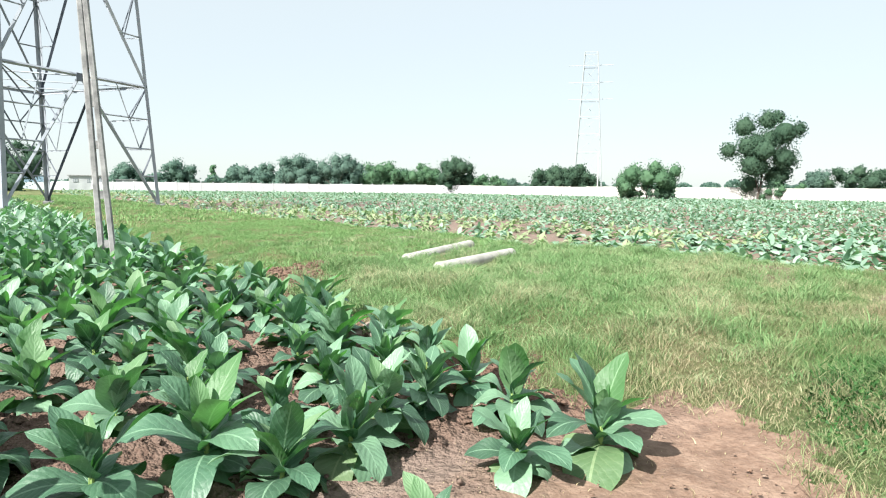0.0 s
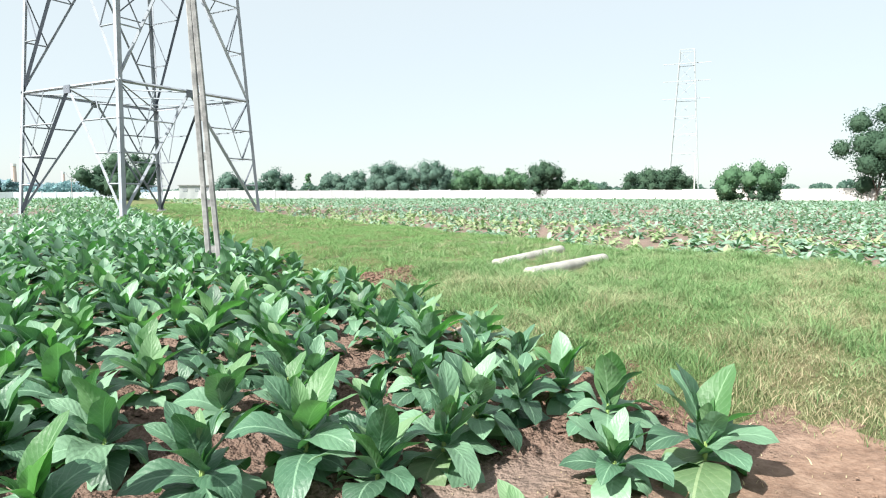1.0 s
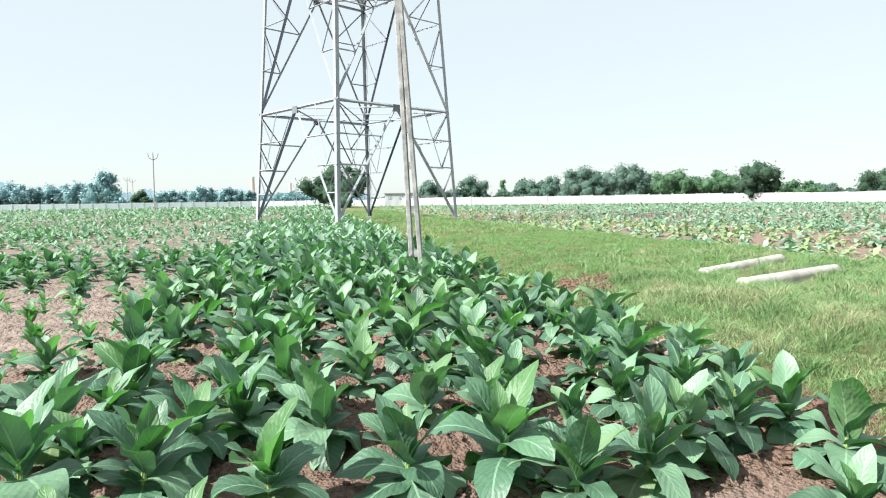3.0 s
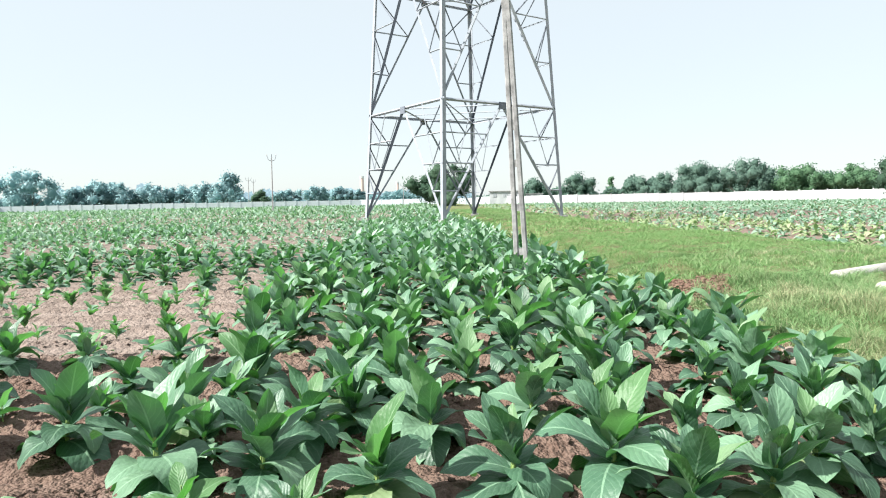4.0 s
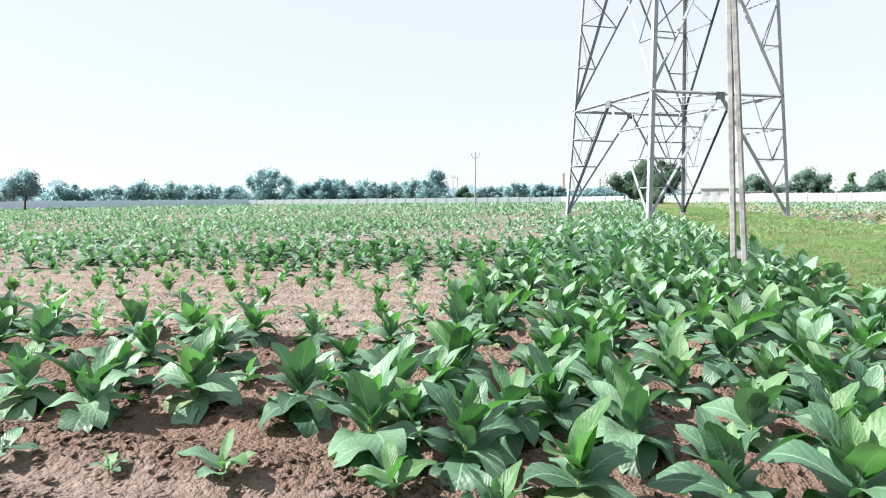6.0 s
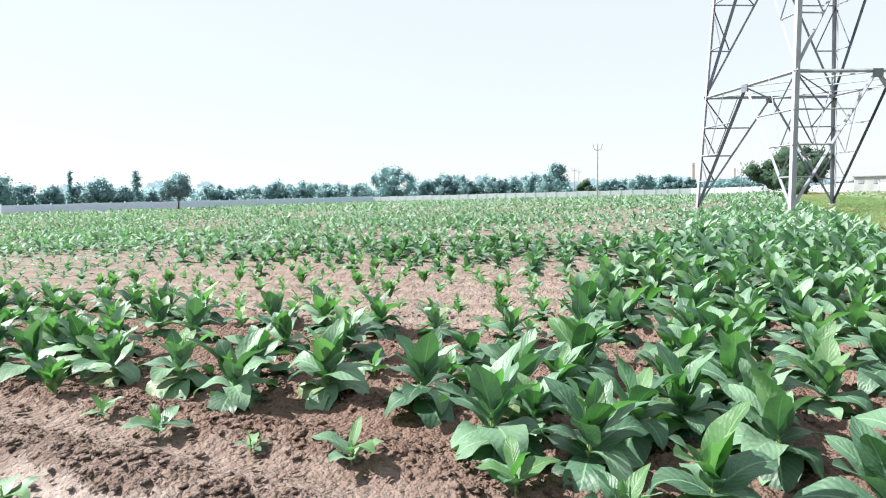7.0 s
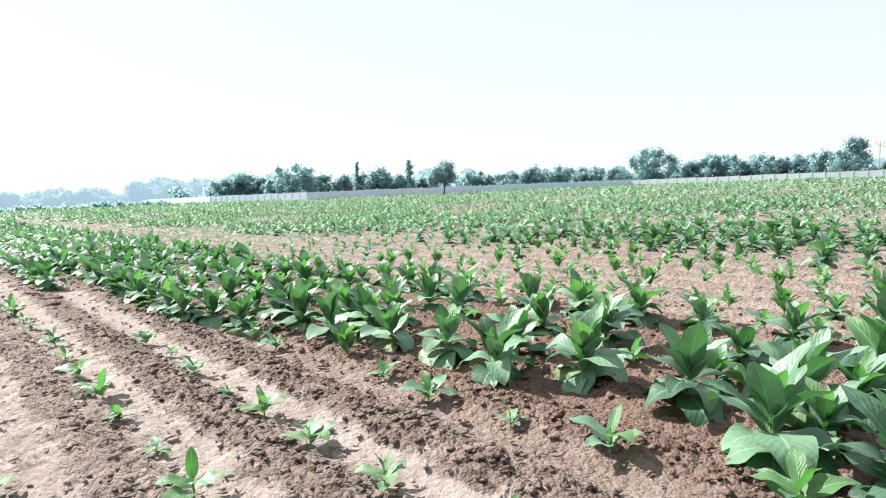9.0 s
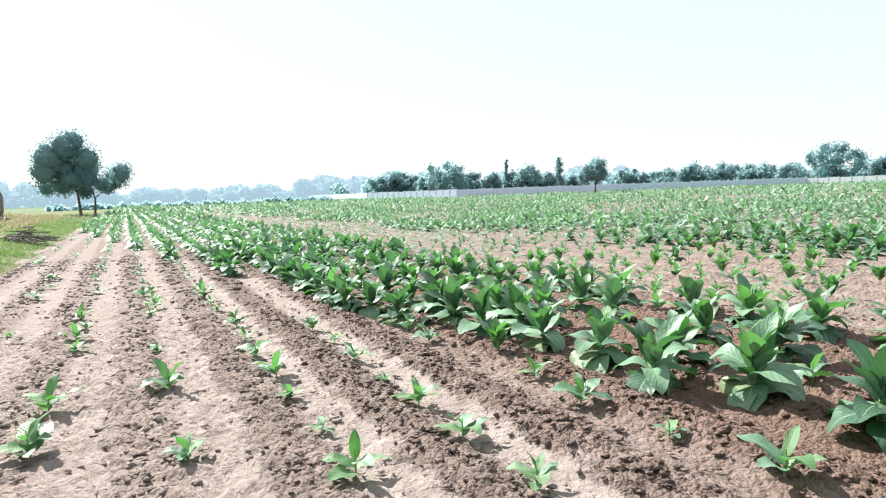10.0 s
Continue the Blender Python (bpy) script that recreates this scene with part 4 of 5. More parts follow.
compound_wall("wall_east", [(62, 86), (34, 121), (6.2, 148)], 4.0, 2.0, WALL_WHITE, True, "long whitewashed plastered compound wall")
compound_wall("wall_northeast", [(6.2, 148), (-27, 153), (-61, 146), (-92, 150)], 2.6, 2.05, WALL_GREY, False, "grey precast concrete slab wall with posts")
compound_wall("wall_north", [(-92, 150), (-123, 137), (-154, 108), (-194, 72.5)], 3.0, 1.8, WALL_PALE, False, "pale precast boundary wall with posts")
compound_wall("wall_west", [(-194, 72.5), (-164, 12), (-152, -21)], 3.0, 1.95, WALL_SKY_TINT, False, "pale precast boundary wall seen from its shaded side")
compound_wall("wall_southwest", [(-152, -21), (-183, -52), (-309, -116)], 3.0, 1.95, WALL_SKY_TINT, False, "sunlit pale boundary wall going away")

# ---- trees ----
def tree(az, d, top, width, kind, seed, trunk_h=None, lobes=12, leaves=1500, shape=()):
    r = np.random.RandomState(seed)
    x, y = polar(az, d)
    root = new("tree")
    root.location = (x, y, 0)
    words = {"dark": "dark green bushy tree", "light": "fresh light green bushy tree", "haze": "haze-paled distant tree", "dusty": "haze-greyed leafy tree", "shade": "hazy blue-green full-crowned tree"}
    tagged(root, words[kind] + (" with a bare trunk" if trunk_h and trunk_h > 1.5 else " beyond the field wall" if d > 105 else " near the field wall"), "tree", "trees round the fields")
    th = trunk_h if trunk_h is not None else 0.05 * top
    # crown lobes: balls of unlike size that fill an egg
    ry = (top - th) / 2
    cz = th + ry
    C = []
    for i in range(lobes):
        rad = r.uniform(0.20, 0.42) * min(ry, width / 2) * 1.25
        dv = r.normal(size=3)
        dv /= np.linalg.norm(dv)
        q = r.uniform(0.55, 1.12)
        C.append((dv[0] * q * max(0.1, width / 2 - rad), dv[1] * q * max(0.1, width / 2 - rad), cz + dv[2] * q * max(0.05, ry - rad), rad))
    rad = 0.6 * min(ry, width / 2)
    C[0] = (0, 0, cz, rad)
    C[1] = (r.uniform(-0.1, 0.1) * width, 0, top - rad * 0.8, rad * 0.8)
    C[2] = (width * 0.3, r.uniform(-0.2, 0.2) * width, cz - ry * 0.3, rad * 0.75)
    C[3] = (-width * 0.3, r.uniform(-0.2, 0.2) * width, cz - ry * 0.25, rad * 0.75)
    if trunk_h is None:
        # branches down to the ground
        C += [(r.uniform(-0.38, 0.38) * width, r.uniform(-0.3, 0.3) * width, top * r.uniform(0.16, 0.36), r.uniform(0.35, 0.55) * min(ry, width / 2)) for i in range(6)]
        lobes = len(C)
    if width < 0.45 * top:
        C = [(r.uniform(-0.2, 0.2) * width, r.uniform(-0.2, 0.2) * width, th + (0.12 + 0.86 * (i + 0.5) / lobes) * (top - th), width * r.uniform(0.3, 0.5) * (1.1 - 0.6 * i / lobes)) for i in range(lobes)]
        lobes = len(C)
    if shape:
        side = Vector((x, y, 0)).normalized()
        C = [(dx * side.y + r.uniform(-0.3, 0.3) * width * side.x, -dx * side.x + r.uniform(-0.3, 0.3) * width * side.y, z, q * 1.24) for dx, z, q in shape]
        lobes = len(C)
    # trunk and limbs
    bm = bmesh.new()
    tr = max(0.07, (0.014 if shape else 0.021) * top)
    bend = r.uniform(-0.3, 0.3, 2)
    fork = (bend[0], bend[1], th * 1.1 + 0.3)
    tube(bm, [(0, 0, -0.2), (bend[0] * 0.5, bend[1] * 0.5, th * 0.6), fork], [tr * 1.35, tr, tr * 0.85], 8)
    for c in C[: 6]:
        m = [(fork[i] + c[i]) / 2 + r.uniform(-0.25, 0.25) for i in range(3)]
        tube(bm, [fork, m, c[:3]], [tr * 0.45, tr * 0.25, tr * 0.1], 5)
    part("trunk", bm, BARK, root)
    # closed foliage in the cores of the clumps
    V, F, base = [], [], 0
    bm = bmesh.new()
    bmesh.ops.create_icosphere(bm, subdivisions=3 if d < 150 else 2, radius=1)
    ball = np.array([v.co[:] for v in bm.verts])
    tri = np.array([[v.index for v in f.verts] for f in bm.faces])
    bm.free()
    for i, c in enumerate(C):
        lump = (0.60 if d < 200 else 0.46) + 0.17 * np.sin(ball[:, 0] * 5 + i) * np.sin(ball[:, 1] * 6 + 2 * i) * np.cos(ball[:, 2] * 5 + i) + r.uniform(-0.09, 0.09, len(ball))
        q = ball * (lump * c[3])[:, None] + np.array(c[:3])
        q[:, 2] = np.clip(q[:, 2], max(0.15, th * 0.8), top)
        V.append(q)
        F.append(tri + base)
        base += len(ball)
    ob = new("foliage", mesh_np("foliage", np.concatenate(V), np.concatenate(F), CROWN[kind], smooth=True))
    ob.parent = root
    # leaves in clumps round the lobes
    N = leaves
    lobe = r.randint(0, lobes, N)
    P0 = np.array([c[:3] for c in C])[lobe]
    R = np.array([c[3] for c in C])[lobe]
    dv = r.normal(size=(N, 3))
    dv /= np.linalg.norm(dv, axis=1)[:, None]
    clump = 1 + 0.24 * np.sin(dv[:, 0] * 7 + lobe) * np.sin(dv[:, 1] * 6 + lobe * 2) * np.cos(dv[:, 2] * 5)
    P = P0 + dv * (R * clump * r.uniform(0.5, 1.03 if shape and d < 100 else 1.1, N))[:, None]
    P[:, 2] = np.clip(P[:, 2], max(0.15, th * 0.8), top)
    sz = max(0.10, 0.00125 * d) * r.uniform(0.6, 1.5, N)
    out = dv + np.array((0, 0, 0.35)) + 0.25 * (P - np.array((0, 0, cz))) / max(ry, width / 2)
    out /= np.linalg.norm(out, axis=1)[:, None]
    t1 = r.normal(size=(N, 3))
    t1 /= np.linalg.norm(t1, axis=1)[:, None]
    t2 = np.cross(t1, r.normal(size=(N, 3)))
    t2 /= np.linalg.norm(t2, axis=1)[:, None]
    t2 *= np.where((np.cross(t1, t2) * out).sum(1) < 0, -1.0, 1.0)[:, None]
    Q = np.stack([P - t1 * sz[:, None], P - t2 * sz[:, None] * 0.6, P + t1 * sz[:, None], P + t2 * sz[:, None] * 0.6], 1)
    F = np.arange(4 * N).reshape(N, 4)
    me = mesh_np("crown", Q.reshape(-1, 3), F, CROWN[kind], smooth=True)
    soft_n = 0.8 * np.repeat(out, 4, 0) + 0.25 * np.repeat(np.cross(t1, t2), 4, 0)
    me.normals_split_custom_set_from_vertices(soft_n / np.linalg.norm(soft_n, axis=1)[:, None])
    ob = new("crown", me)
    ob.parent = root
    return root


TREES = [
    (-17.8, 100, 6.2, 8.9, "light"), (-30.2, 118, 5.0, 3.6, "dusty"), (-33.5, 115, 5.7, 9.4, "dark"), (-12.3, 146, 7.2, 7.1, "dark"),
    (-9.6, 146, 7.1, 9.6, "dark"), (-6.2, 165, 4.0, 3.3, "dusty"), (-3.8, 165, 5.0, 8.6, "light"), (-1.2, 150, 9.3, 8.1, "dark"),
    (2.0, 165, 7.6, 11.7, "light"), (5.2, 165, 8.2, 11.9, "light"), (7.2, 172, 8.4, 7.4, "dusty"), (9.4, 165, 10.1, 13.3, "dusty"),
    (12.8, 168, 9.8, 10.7, "dusty"), (15.2, 172, 7.6, 7.9, "dusty"), (17.5, 176, 6.9, 7.2, "dusty"), (19.8, 187, 7.0, 2.0, "light"),
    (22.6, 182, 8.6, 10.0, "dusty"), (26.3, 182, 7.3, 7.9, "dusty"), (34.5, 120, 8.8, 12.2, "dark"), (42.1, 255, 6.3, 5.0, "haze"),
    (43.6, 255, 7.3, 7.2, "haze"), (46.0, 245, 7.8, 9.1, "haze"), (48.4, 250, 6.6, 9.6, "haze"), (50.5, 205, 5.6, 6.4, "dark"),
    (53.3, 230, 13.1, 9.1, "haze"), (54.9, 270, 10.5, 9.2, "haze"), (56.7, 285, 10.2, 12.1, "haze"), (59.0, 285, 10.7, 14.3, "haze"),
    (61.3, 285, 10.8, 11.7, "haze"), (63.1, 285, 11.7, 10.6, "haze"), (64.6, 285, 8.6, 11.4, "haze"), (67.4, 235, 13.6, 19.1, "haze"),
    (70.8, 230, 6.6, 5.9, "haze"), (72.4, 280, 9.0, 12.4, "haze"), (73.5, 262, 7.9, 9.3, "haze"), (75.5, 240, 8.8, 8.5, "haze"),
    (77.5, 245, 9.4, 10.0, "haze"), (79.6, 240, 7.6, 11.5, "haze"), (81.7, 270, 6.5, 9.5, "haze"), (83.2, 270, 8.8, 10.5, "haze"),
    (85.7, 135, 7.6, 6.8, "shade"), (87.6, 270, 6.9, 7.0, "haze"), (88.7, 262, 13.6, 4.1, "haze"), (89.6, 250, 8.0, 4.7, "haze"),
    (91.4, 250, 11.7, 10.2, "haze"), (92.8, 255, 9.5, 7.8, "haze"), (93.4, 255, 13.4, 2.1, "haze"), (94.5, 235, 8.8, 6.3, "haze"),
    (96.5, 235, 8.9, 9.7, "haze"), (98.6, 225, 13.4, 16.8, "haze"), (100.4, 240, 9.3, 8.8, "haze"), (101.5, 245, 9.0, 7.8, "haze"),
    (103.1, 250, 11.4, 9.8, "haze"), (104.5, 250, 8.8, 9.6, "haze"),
]
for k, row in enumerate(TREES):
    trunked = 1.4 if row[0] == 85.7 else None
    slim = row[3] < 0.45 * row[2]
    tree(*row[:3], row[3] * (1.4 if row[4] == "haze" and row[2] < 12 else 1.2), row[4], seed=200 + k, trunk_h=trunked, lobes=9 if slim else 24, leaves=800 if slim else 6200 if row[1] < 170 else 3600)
# a tall old tree whose crown has broken into uneven clumps
tree(-26.3, 112, 14.2, 11.0, "dark", 307, 0.8, 16, 12000, shape=[
    (0.9, 12.6, 1.6), (-0.6, 11.6, 1.7), (1.2, 10.3, 1.9), (2.6, 12.9, 0.8), (-0.9, 8.6, 2.1), (-3.4, 8.2, 1.7), (-4.8, 7.6, 1.2), (4.2, 10.9, 1.0), (3.2, 9.6, 1.2),
    (3.6, 6.4, 1.6), (4.7, 4.6, 1.0), (1.3, 6.5, 1.9), (-1.8, 5.4, 1.9), (1.4, 3.7, 2.0), (-0.6, 2.4, 1.6), (2.3, 2.2, 1.1), (0.4, 7.6, 1.8), (0.5, 9.4, 1.6), (0.2, 5.2, 1.8)])
# low bushes along the wall's foot
for k, (az_, d_, top_, w_, kind_) in enumerate([(-27.7, 112, 3.3, 5.0, "light"), (-29.3, 114, 2.9, 4.0, "light"), (-30.8, 118, 4.9, 3.2, "dusty"), (-18.7, 99, 2.3, 4.6, "dark"), (-16.4, 103, 2.0, 4.0, "light"), (-4.9, 150, 3.6, 6.0, "light")]):
    tree(az_, d_, top_, w_, kind_, 330 + k, None, 10, 1500)
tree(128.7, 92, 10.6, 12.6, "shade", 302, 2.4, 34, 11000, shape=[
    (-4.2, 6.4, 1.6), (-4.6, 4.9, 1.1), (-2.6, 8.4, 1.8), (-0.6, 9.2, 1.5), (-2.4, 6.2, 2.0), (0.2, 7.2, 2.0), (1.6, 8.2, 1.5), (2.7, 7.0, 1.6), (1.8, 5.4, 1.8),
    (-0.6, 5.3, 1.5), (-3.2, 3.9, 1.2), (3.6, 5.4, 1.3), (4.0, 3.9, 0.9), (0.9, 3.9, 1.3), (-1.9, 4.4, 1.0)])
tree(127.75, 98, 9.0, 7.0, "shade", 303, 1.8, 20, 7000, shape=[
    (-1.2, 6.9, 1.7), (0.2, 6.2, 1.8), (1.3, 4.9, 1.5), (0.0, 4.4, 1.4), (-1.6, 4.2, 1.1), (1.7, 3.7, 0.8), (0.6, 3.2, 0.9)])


# ---- distant woods, as a ragged belt of foliage ----
def woods(name, az0, az1, d, top, n, seed, kind):
    n = round(n * 1.2)
    r = np.random.RandomState(seed)
    az = np.radians(r.uniform(az0, az1, n))
    dd = d * r.uniform(0.97, 1.06, n)
    # the outline of many crowns side by side
    env = np.full(n, 0.3 * top)
    lo, hi = math.radians(min(az0, az1)), math.radians(max(az0, az1))
    for k in range(int((hi - lo) * d / (0.55 * top))):
        c, w, h = r.uniform(lo, hi), 0.5 * top * r.uniform(0.5, 1.3) / d, top * r.choice([0.5, 0.6, 0.7, 0.8, 1.0]) * r.uniform(0.85, 1.05)
        q = 1 - ((az - c) / w) ** 2
        env = np.maximum(env, np.where(q > 0, h * (0.55 + 0.45 * np.sqrt(np.maximum(q, 0))), 0))
    env = env * (1 + 0.06 * np.sin(az * 900) * np.sin(az * 2310 + 1))
    z = env * r.uniform(0, 1, n) ** 0.7
    P = np.stack([-np.sin(az) * dd, np.cos(az) * dd, z], 1)
    sz = (0.0036 if kind == "horizon" else 0.0025) * d * r.uniform(0.6, 1.5, n)
    t1 = r.normal(size=(n, 3))
    t1 /= np.linalg.norm(t1, axis=1)[:, None]
    t2 = np.cross(t1, r.normal(size=(n, 3)))
    t2 /= np.linalg.norm(t2, axis=1)[:, None]
    Q = np.stack([P - t1 * sz[:, None], P - t2 * sz[:, None] * 0.7, P + t1 * sz[:, None], P + t2 * sz[:, None] * 0.7], 1)
    tagged(new(name, mesh_np(name, Q.reshape(-1, 3), np.arange(4 * n).reshape(n, 4), CROWN[kind])), "low blue-green hedge along a far field" if name == "hedge" else "belt of distant woodland paled by haze", "woods", kind="stuff")


woods("far_woods", 1, 32, 188, 7.0, 11000, 1, "dusty")
woods("far_woods", -40, 1, 260, 5.4, 8000, 4, "dusty")
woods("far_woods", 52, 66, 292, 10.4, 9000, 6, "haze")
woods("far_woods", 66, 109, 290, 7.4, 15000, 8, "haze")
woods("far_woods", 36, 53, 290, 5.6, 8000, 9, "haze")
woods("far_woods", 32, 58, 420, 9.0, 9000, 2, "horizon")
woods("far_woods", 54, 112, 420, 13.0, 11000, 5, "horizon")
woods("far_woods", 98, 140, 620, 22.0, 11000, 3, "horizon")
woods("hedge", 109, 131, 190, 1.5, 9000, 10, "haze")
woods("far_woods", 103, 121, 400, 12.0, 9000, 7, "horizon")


# ---- far buildings, poles and masts ----
def far_building():
    root = new("farm_building")
    x, y = polar(29.0, 172)
    root.matrix_basis = pose(x, y, 0, 0, 0, 27)
    tagged(root, "low pale flat-roofed farm building behind the wall", "building")
    bm = bmesh.new()
    box(bm, (-4.0, 0, 1.6), (4.0, 0, 1.6), 4.5, 3.3)
    part("wall", bm, WALL_GREY, root)
    bm = bmesh.new()
    box(bm, (-4.3, 0, 3.36), (4.3, 0, 3.36), 5.1, 0.2)
    part("roof", bm, CONCRETE, root)
    for xx in (-2.6, 0.2, 2.6):
        bm = bmesh.new()
        box(bm, (xx - 0.5, -2.27, 2.2), (xx + 0.5, -2.27, 2.2), 0.06, 0.9)
        win = part("window", bm, STEEL_DARK, root)
        for q in (-0.24, 0.24):
            bm = bmesh.new()
            box(bm, (xx + q - 0.2, -2.315, 2.2), (xx + q + 0.2, -2.315, 2.2), 0.02, 0.76)
            part("pane", bm, STEEL_FAR, win)
    root = new("farm_shed")
    x, y = polar(26.4, 172)
    root.matrix_basis = pose(x, y, 0, 0, 0, 27)
    tagged(root, "small pale shed beside the farm building", "shed")
    bm = bmesh.new()
    box(bm, (-2.2, 0, 1.2), (2.2, 0, 1.2), 3.0, 2.5)
    part("wall", bm, WALL_GREY, root)
    bm = bmesh.new()
    box(bm, (-2.4, 0, 2.53), (2.4, 0, 2.53), 3.4, 0.14)
    part("roof", bm, CONCRETE, root)


far_building()


def chimney(az, d, top, w):
    root = new("kiln_chimney")
    x, y = polar(az, d)
    root.location = (x, y, 0)
    tagged(root, "pale orange brick kiln chimney on the skyline", "chimney", "kiln chimneys")
    bm = bmesh.new()
    tube(bm, [(0, 0, 0), (0, 0, top * 0.92)], [w * 0.6, w * 0.46], 12)
    part("shaft", bm, BRICK_RED, root)
    bm = bmesh.new()
    tube(bm, [(0, 0, top * 0.92), (0, 0, top)], [w * 0.52, w * 0.52], 12)
    part("rim", bm, WALL_WHITE, root)


chimney(41.75, 420, 17.5, 2.6)
chimney(38.6, 420, 13.5, 1.8)


def wire_pole(az, d, h, arms):
    root = new("power_pole")
    x, y = polar(az, d)
    root.location = (x, y, 0)
    tagged(root, "slender power pole with a forked crossarm", "utility pole", "power poles beyond the crop")
    bm = bmesh.new()
    tube(bm, [(0, 0, -0.3), (0.02 * h, 0, h)], [0.12, 0.07], 8)
    part("pole", bm, CONCRETE, root)
    right = Vector((math.cos(radians(az)), math.sin(radians(az)), 0))
    for side in (-1, 1):
        bm = bmesh.new()
        c = Vector((0.02 * h, 0, h * 0.93))
        tube(bm, [c, c + right * side * arms * 0.75 + Vector((0, 0, 0.25)), c + right * side * arms + Vector((0, 0, 0.9))], [0.05, 0.045, 0.04], 6)
        arm = part("crossarm", bm, STEEL_DARK, root)
        bm = bmesh.new()
        e = c + right * side * arms + Vector((0, 0, 0.9))
        tube(bm, [e, e + Vector((0, 0, 0.07)), e + Vector((0, 0, 0.09)), e + Vector((0, 0, 0.2))], [0.05, 0.08, 0.055, 0.05], 8)
        part("insulator", bm, WALL_GREY, arm)
    bm = bmesh.new()
    tube(bm, [(0.02 * h, 0, h), (0.02 * h, 0, h + 0.5)], [0.05, 0.04], 6)
    part("insulator", bm, STEEL_DARK, root)


wire_pole(49.55, 105, 8.6, 0.7)
wire_pole(51.5, 190, 8.2, 0.8)
wire_pole(51.1, 215, 8.6, 0.8)
wire_pole(38.1, 170, 5.4, 0.9)


def white_post(az, d, h):
    root = new("white_post")
    x, y = polar(az, d)
    root.location = (x, y, 0)
    tagged(root, "tall thin white post beside the wall", "post")
    bm = bmesh.new()
    tube(bm, [(0, 0, -0.2), (0, 0, h)], [0.11, 0.09], 8)
    part("shaft", bm, WALL_WHITE, root)
    bm = bmesh.new()
    tube(bm, [(0, 0, h), (0, 0, h + 0.15)], [0.13, 0.05], 8)
    part("cap", bm, WALL_WHITE, root)


white_post(-13.6, 108, 6.8)


def far_tower():
    root = new("far_transmission_tower")
    x, y = polar(-12.75, 200)
    root.location = (x, y, 0)
    tagged(root, "pale distant lattice transmission tower on the skyline", "pylon")
    a = radians(-12.75)
    ex, ey = Vector((math.cos(a), math.sin(a), 0)), Vector((-math.sin(a), math.cos(a), 0))

    def at(i, j, z):
        h = 4.2 - 0.055 * z
        return ex * i * h + ey * j * h + Vector((0, 0, z))

    def bar(name, p, q, w):
        bm = bmesh.new()
        box(bm, p, q, w, w)
        part(name, bm, STEEL_FAR, root)
    cs_ = [(-1, -1), (1, -1), (1, 1), (-1, 1)]
    for c in cs_:
        bar("leg", at(*c, 0), at(*c, 42), 0.22)
    zs = [0, 6.5, 12.5, 18, 23, 28, 33, 38, 42]
    for z0, z1 in zip(zs, zs[1:]):
        for c, e in zip(cs_, cs_[1:] + cs_[:1]):
            bar("beam", at(*c, z1), at(*e, z1), 0.16)
            bar("brace", at(*c, z0), at(*e, z1), 0.09)
    for z in (28, 33, 38):
        bar("crossarm", ex * -6.5 + Vector((0, 0, z + 0.4)), ex * 6.5 + Vector((0, 0, z + 0.4)), 0.2)


far_tower()

# ---- stones at the foot of the bund, and a stump on the verge ----
def stone(x, y, size, seed):
    r = random.Random(seed)
    bm = bmesh.new()
    bmesh.ops.create_icosphere(bm, subdivisions=2, radius=1)
    for v in bm.verts:
        v.co *= 1 + 0.28 * noise.noise(v.co * 1.7 + Vector((seed, 0, 0)))
        v.co = Vector((v.co.x * size, v.co.y * size * 0.7, v.co.z * size * 0.38))
    me = bpy.data.meshes.new("stone")
    bm.to_mesh(me)
    bm.free()
    me.materials.append(STONE)
    ob = new("stone", me)
    u, s = 0.813 * x + 0.582 * y, 0.582 * x - 0.813 * y
    ob.matrix_basis = pose(x, y, float(ground_z(u, s)) + size * 0.12, r.uniform(-8, 8), r.uniform(-8, 8), r.uniform(0, 360))
    tagged(ob, "flat dusty grey-brown stone at the bund's foot", "stone", "stones at the bund's foot")


for k, (x_, y_, z_) in enumerate([(-0.92, 6.35, 0.17), (-0.62, 6.2, 0.12), (-1.15, 6.15, 0.10), (-0.75, 6.7, 0.11), (-1.9, 8.9, 0.10), (-2.3, 9.3, 0.12), (-1.4, 7.4, 0.08)]):
    stone(x_, y_, z_, 20 + k)


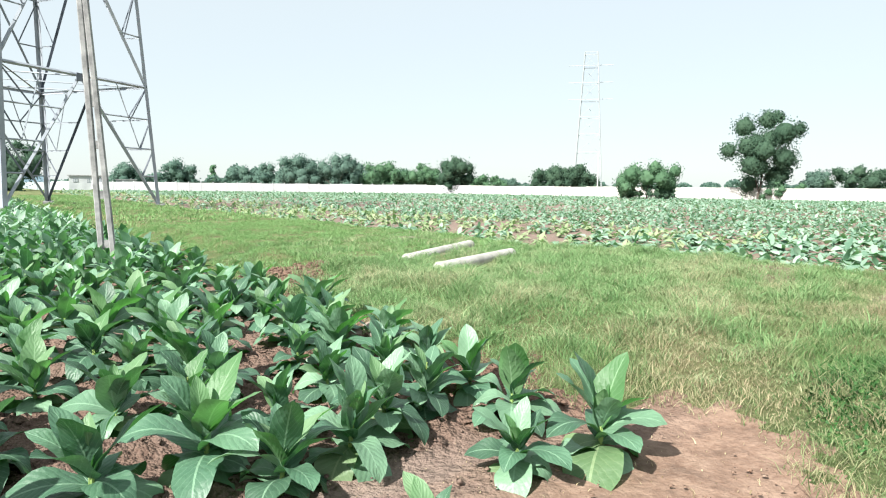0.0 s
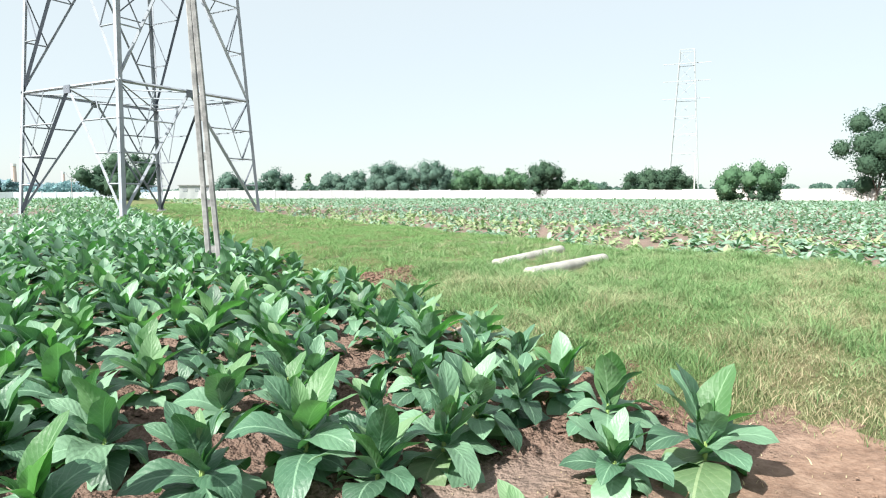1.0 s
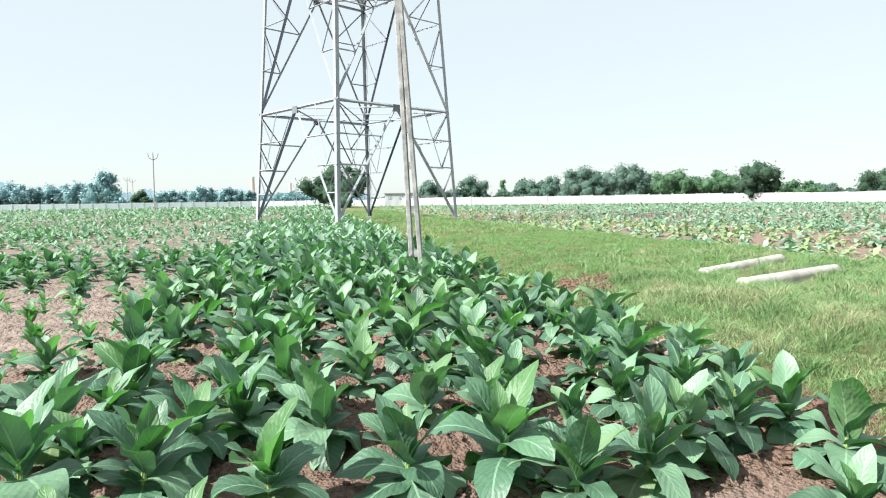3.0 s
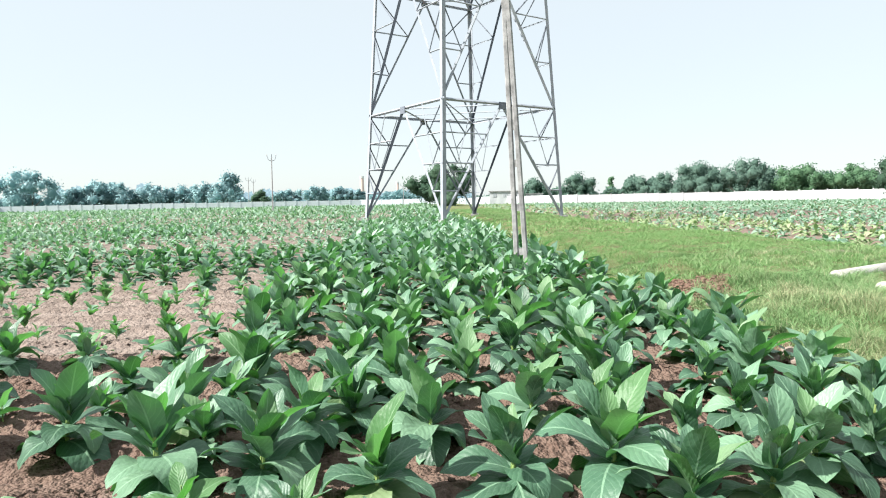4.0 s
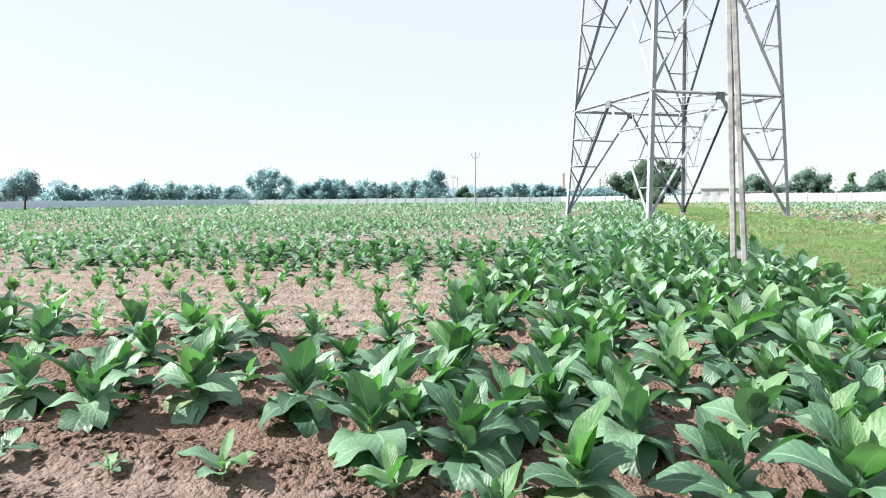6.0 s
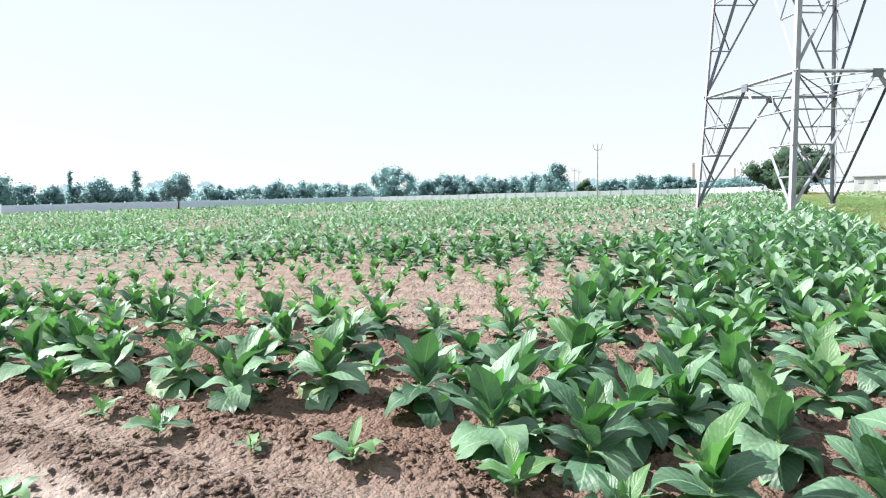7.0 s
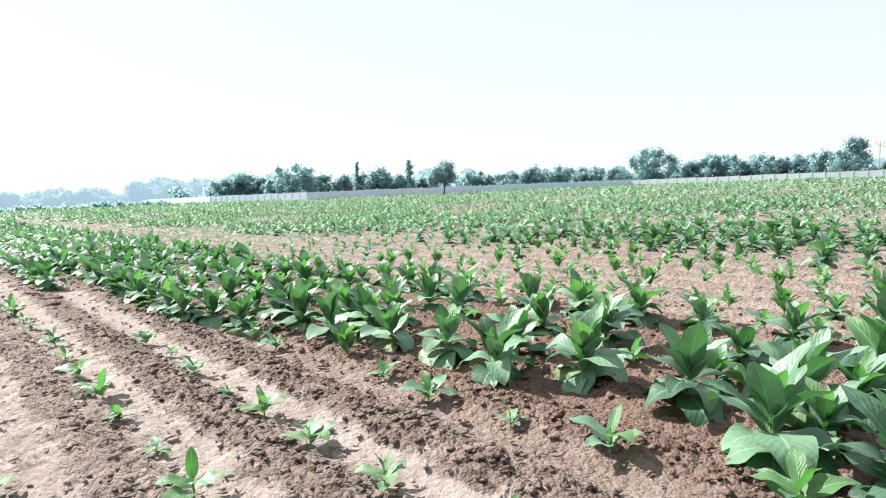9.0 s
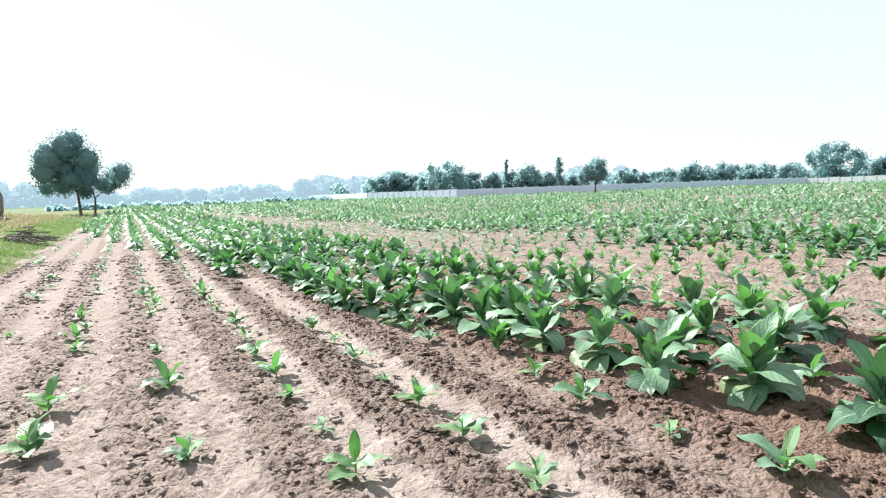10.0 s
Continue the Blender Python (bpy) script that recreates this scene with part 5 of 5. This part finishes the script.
def stump(az, d, h):
    root = new("tree_stump")
    x, y = polar(az, d)
    root.matrix_basis = pose(x, y, float(ground_z(0.813 * x + 0.582 * y, 0.582 * x - 0.813 * y)), 4, -6, 0)
    tagged(root, "grey weathered dead tree stump on the grass verge", "stump")
    bm = bmesh.new()
    tube(bm, [(0, 0, -0.2), (0.03, 0, h * 0.3), (-0.02, 0.04, h * 0.75), (0.03, 0.02, h)], [0.34, 0.24, 0.2, 0.13], 11)
    for v in bm.verts:
        v.co += Vector((noise.noise(v.co * 4), noise.noise(v.co * 4 + Vector((9, 0, 0))), 0)) * 0.07
    part("trunk", bm, DEADWOOD, root)
    for k in range(5):
        bm = bmesh.new()
        a = 1.3 * k
        tube(bm, [(0.1 * math.cos(a), 0.1 * math.sin(a), 0.15), (0.5 * math.cos(a), 0.5 * math.sin(a), 0.06), (0.8 * math.cos(a), 0.8 * math.sin(a), -0.1)], [0.1, 0.06, 0.02], 6)
        part("root", bm, DEADWOOD, root)


stump(133.9, 48, 2.0)


def brush_heap(az, d, wide, tall):
    """Cut branches thrown on a heap: crossing crooked sticks."""
    r = random.Random(88)
    x, y = polar(az, d)
    u, s = 0.813 * x + 0.582 * y, 0.582 * x - 0.813 * y
    root = new("brushwood_heap")
    root.matrix_basis = pose(x, y, float(ground_z(u, s)), 0, 0, az)
    tagged(root, "heap of dry grey-brown cut branches on the grass verge", "brushwood")
    for k in range(70):
        a, q = r.uniform(0, 6.28), r.uniform(0, 1) ** 0.7
        px, py, pz = 0.5 * wide * q * math.cos(a), 0.4 * wide * q * math.sin(a), tall * (1 - q) * r.uniform(0.2, 1.0) + 0.05
        b, up, L = r.uniform(0, 6.28), r.uniform(-0.35, 0.35), r.uniform(0.4, 0.9)
        p0, mid, p1 = [(px + t * L * math.cos(b) + (0.05 if t == 0 else 0), py + t * L * math.sin(b), max(0.02, pz + t * L * up)) for t in (-0.5, 0, 0.5)]
        bm = bmesh.new()
        tube(bm, [p0, mid, p1], [0.030, 0.024, 0.010], 5)
        part("branch", bm, DEADWOOD, root)


brush_heap(132.4, 28, 1.7, 0.6)
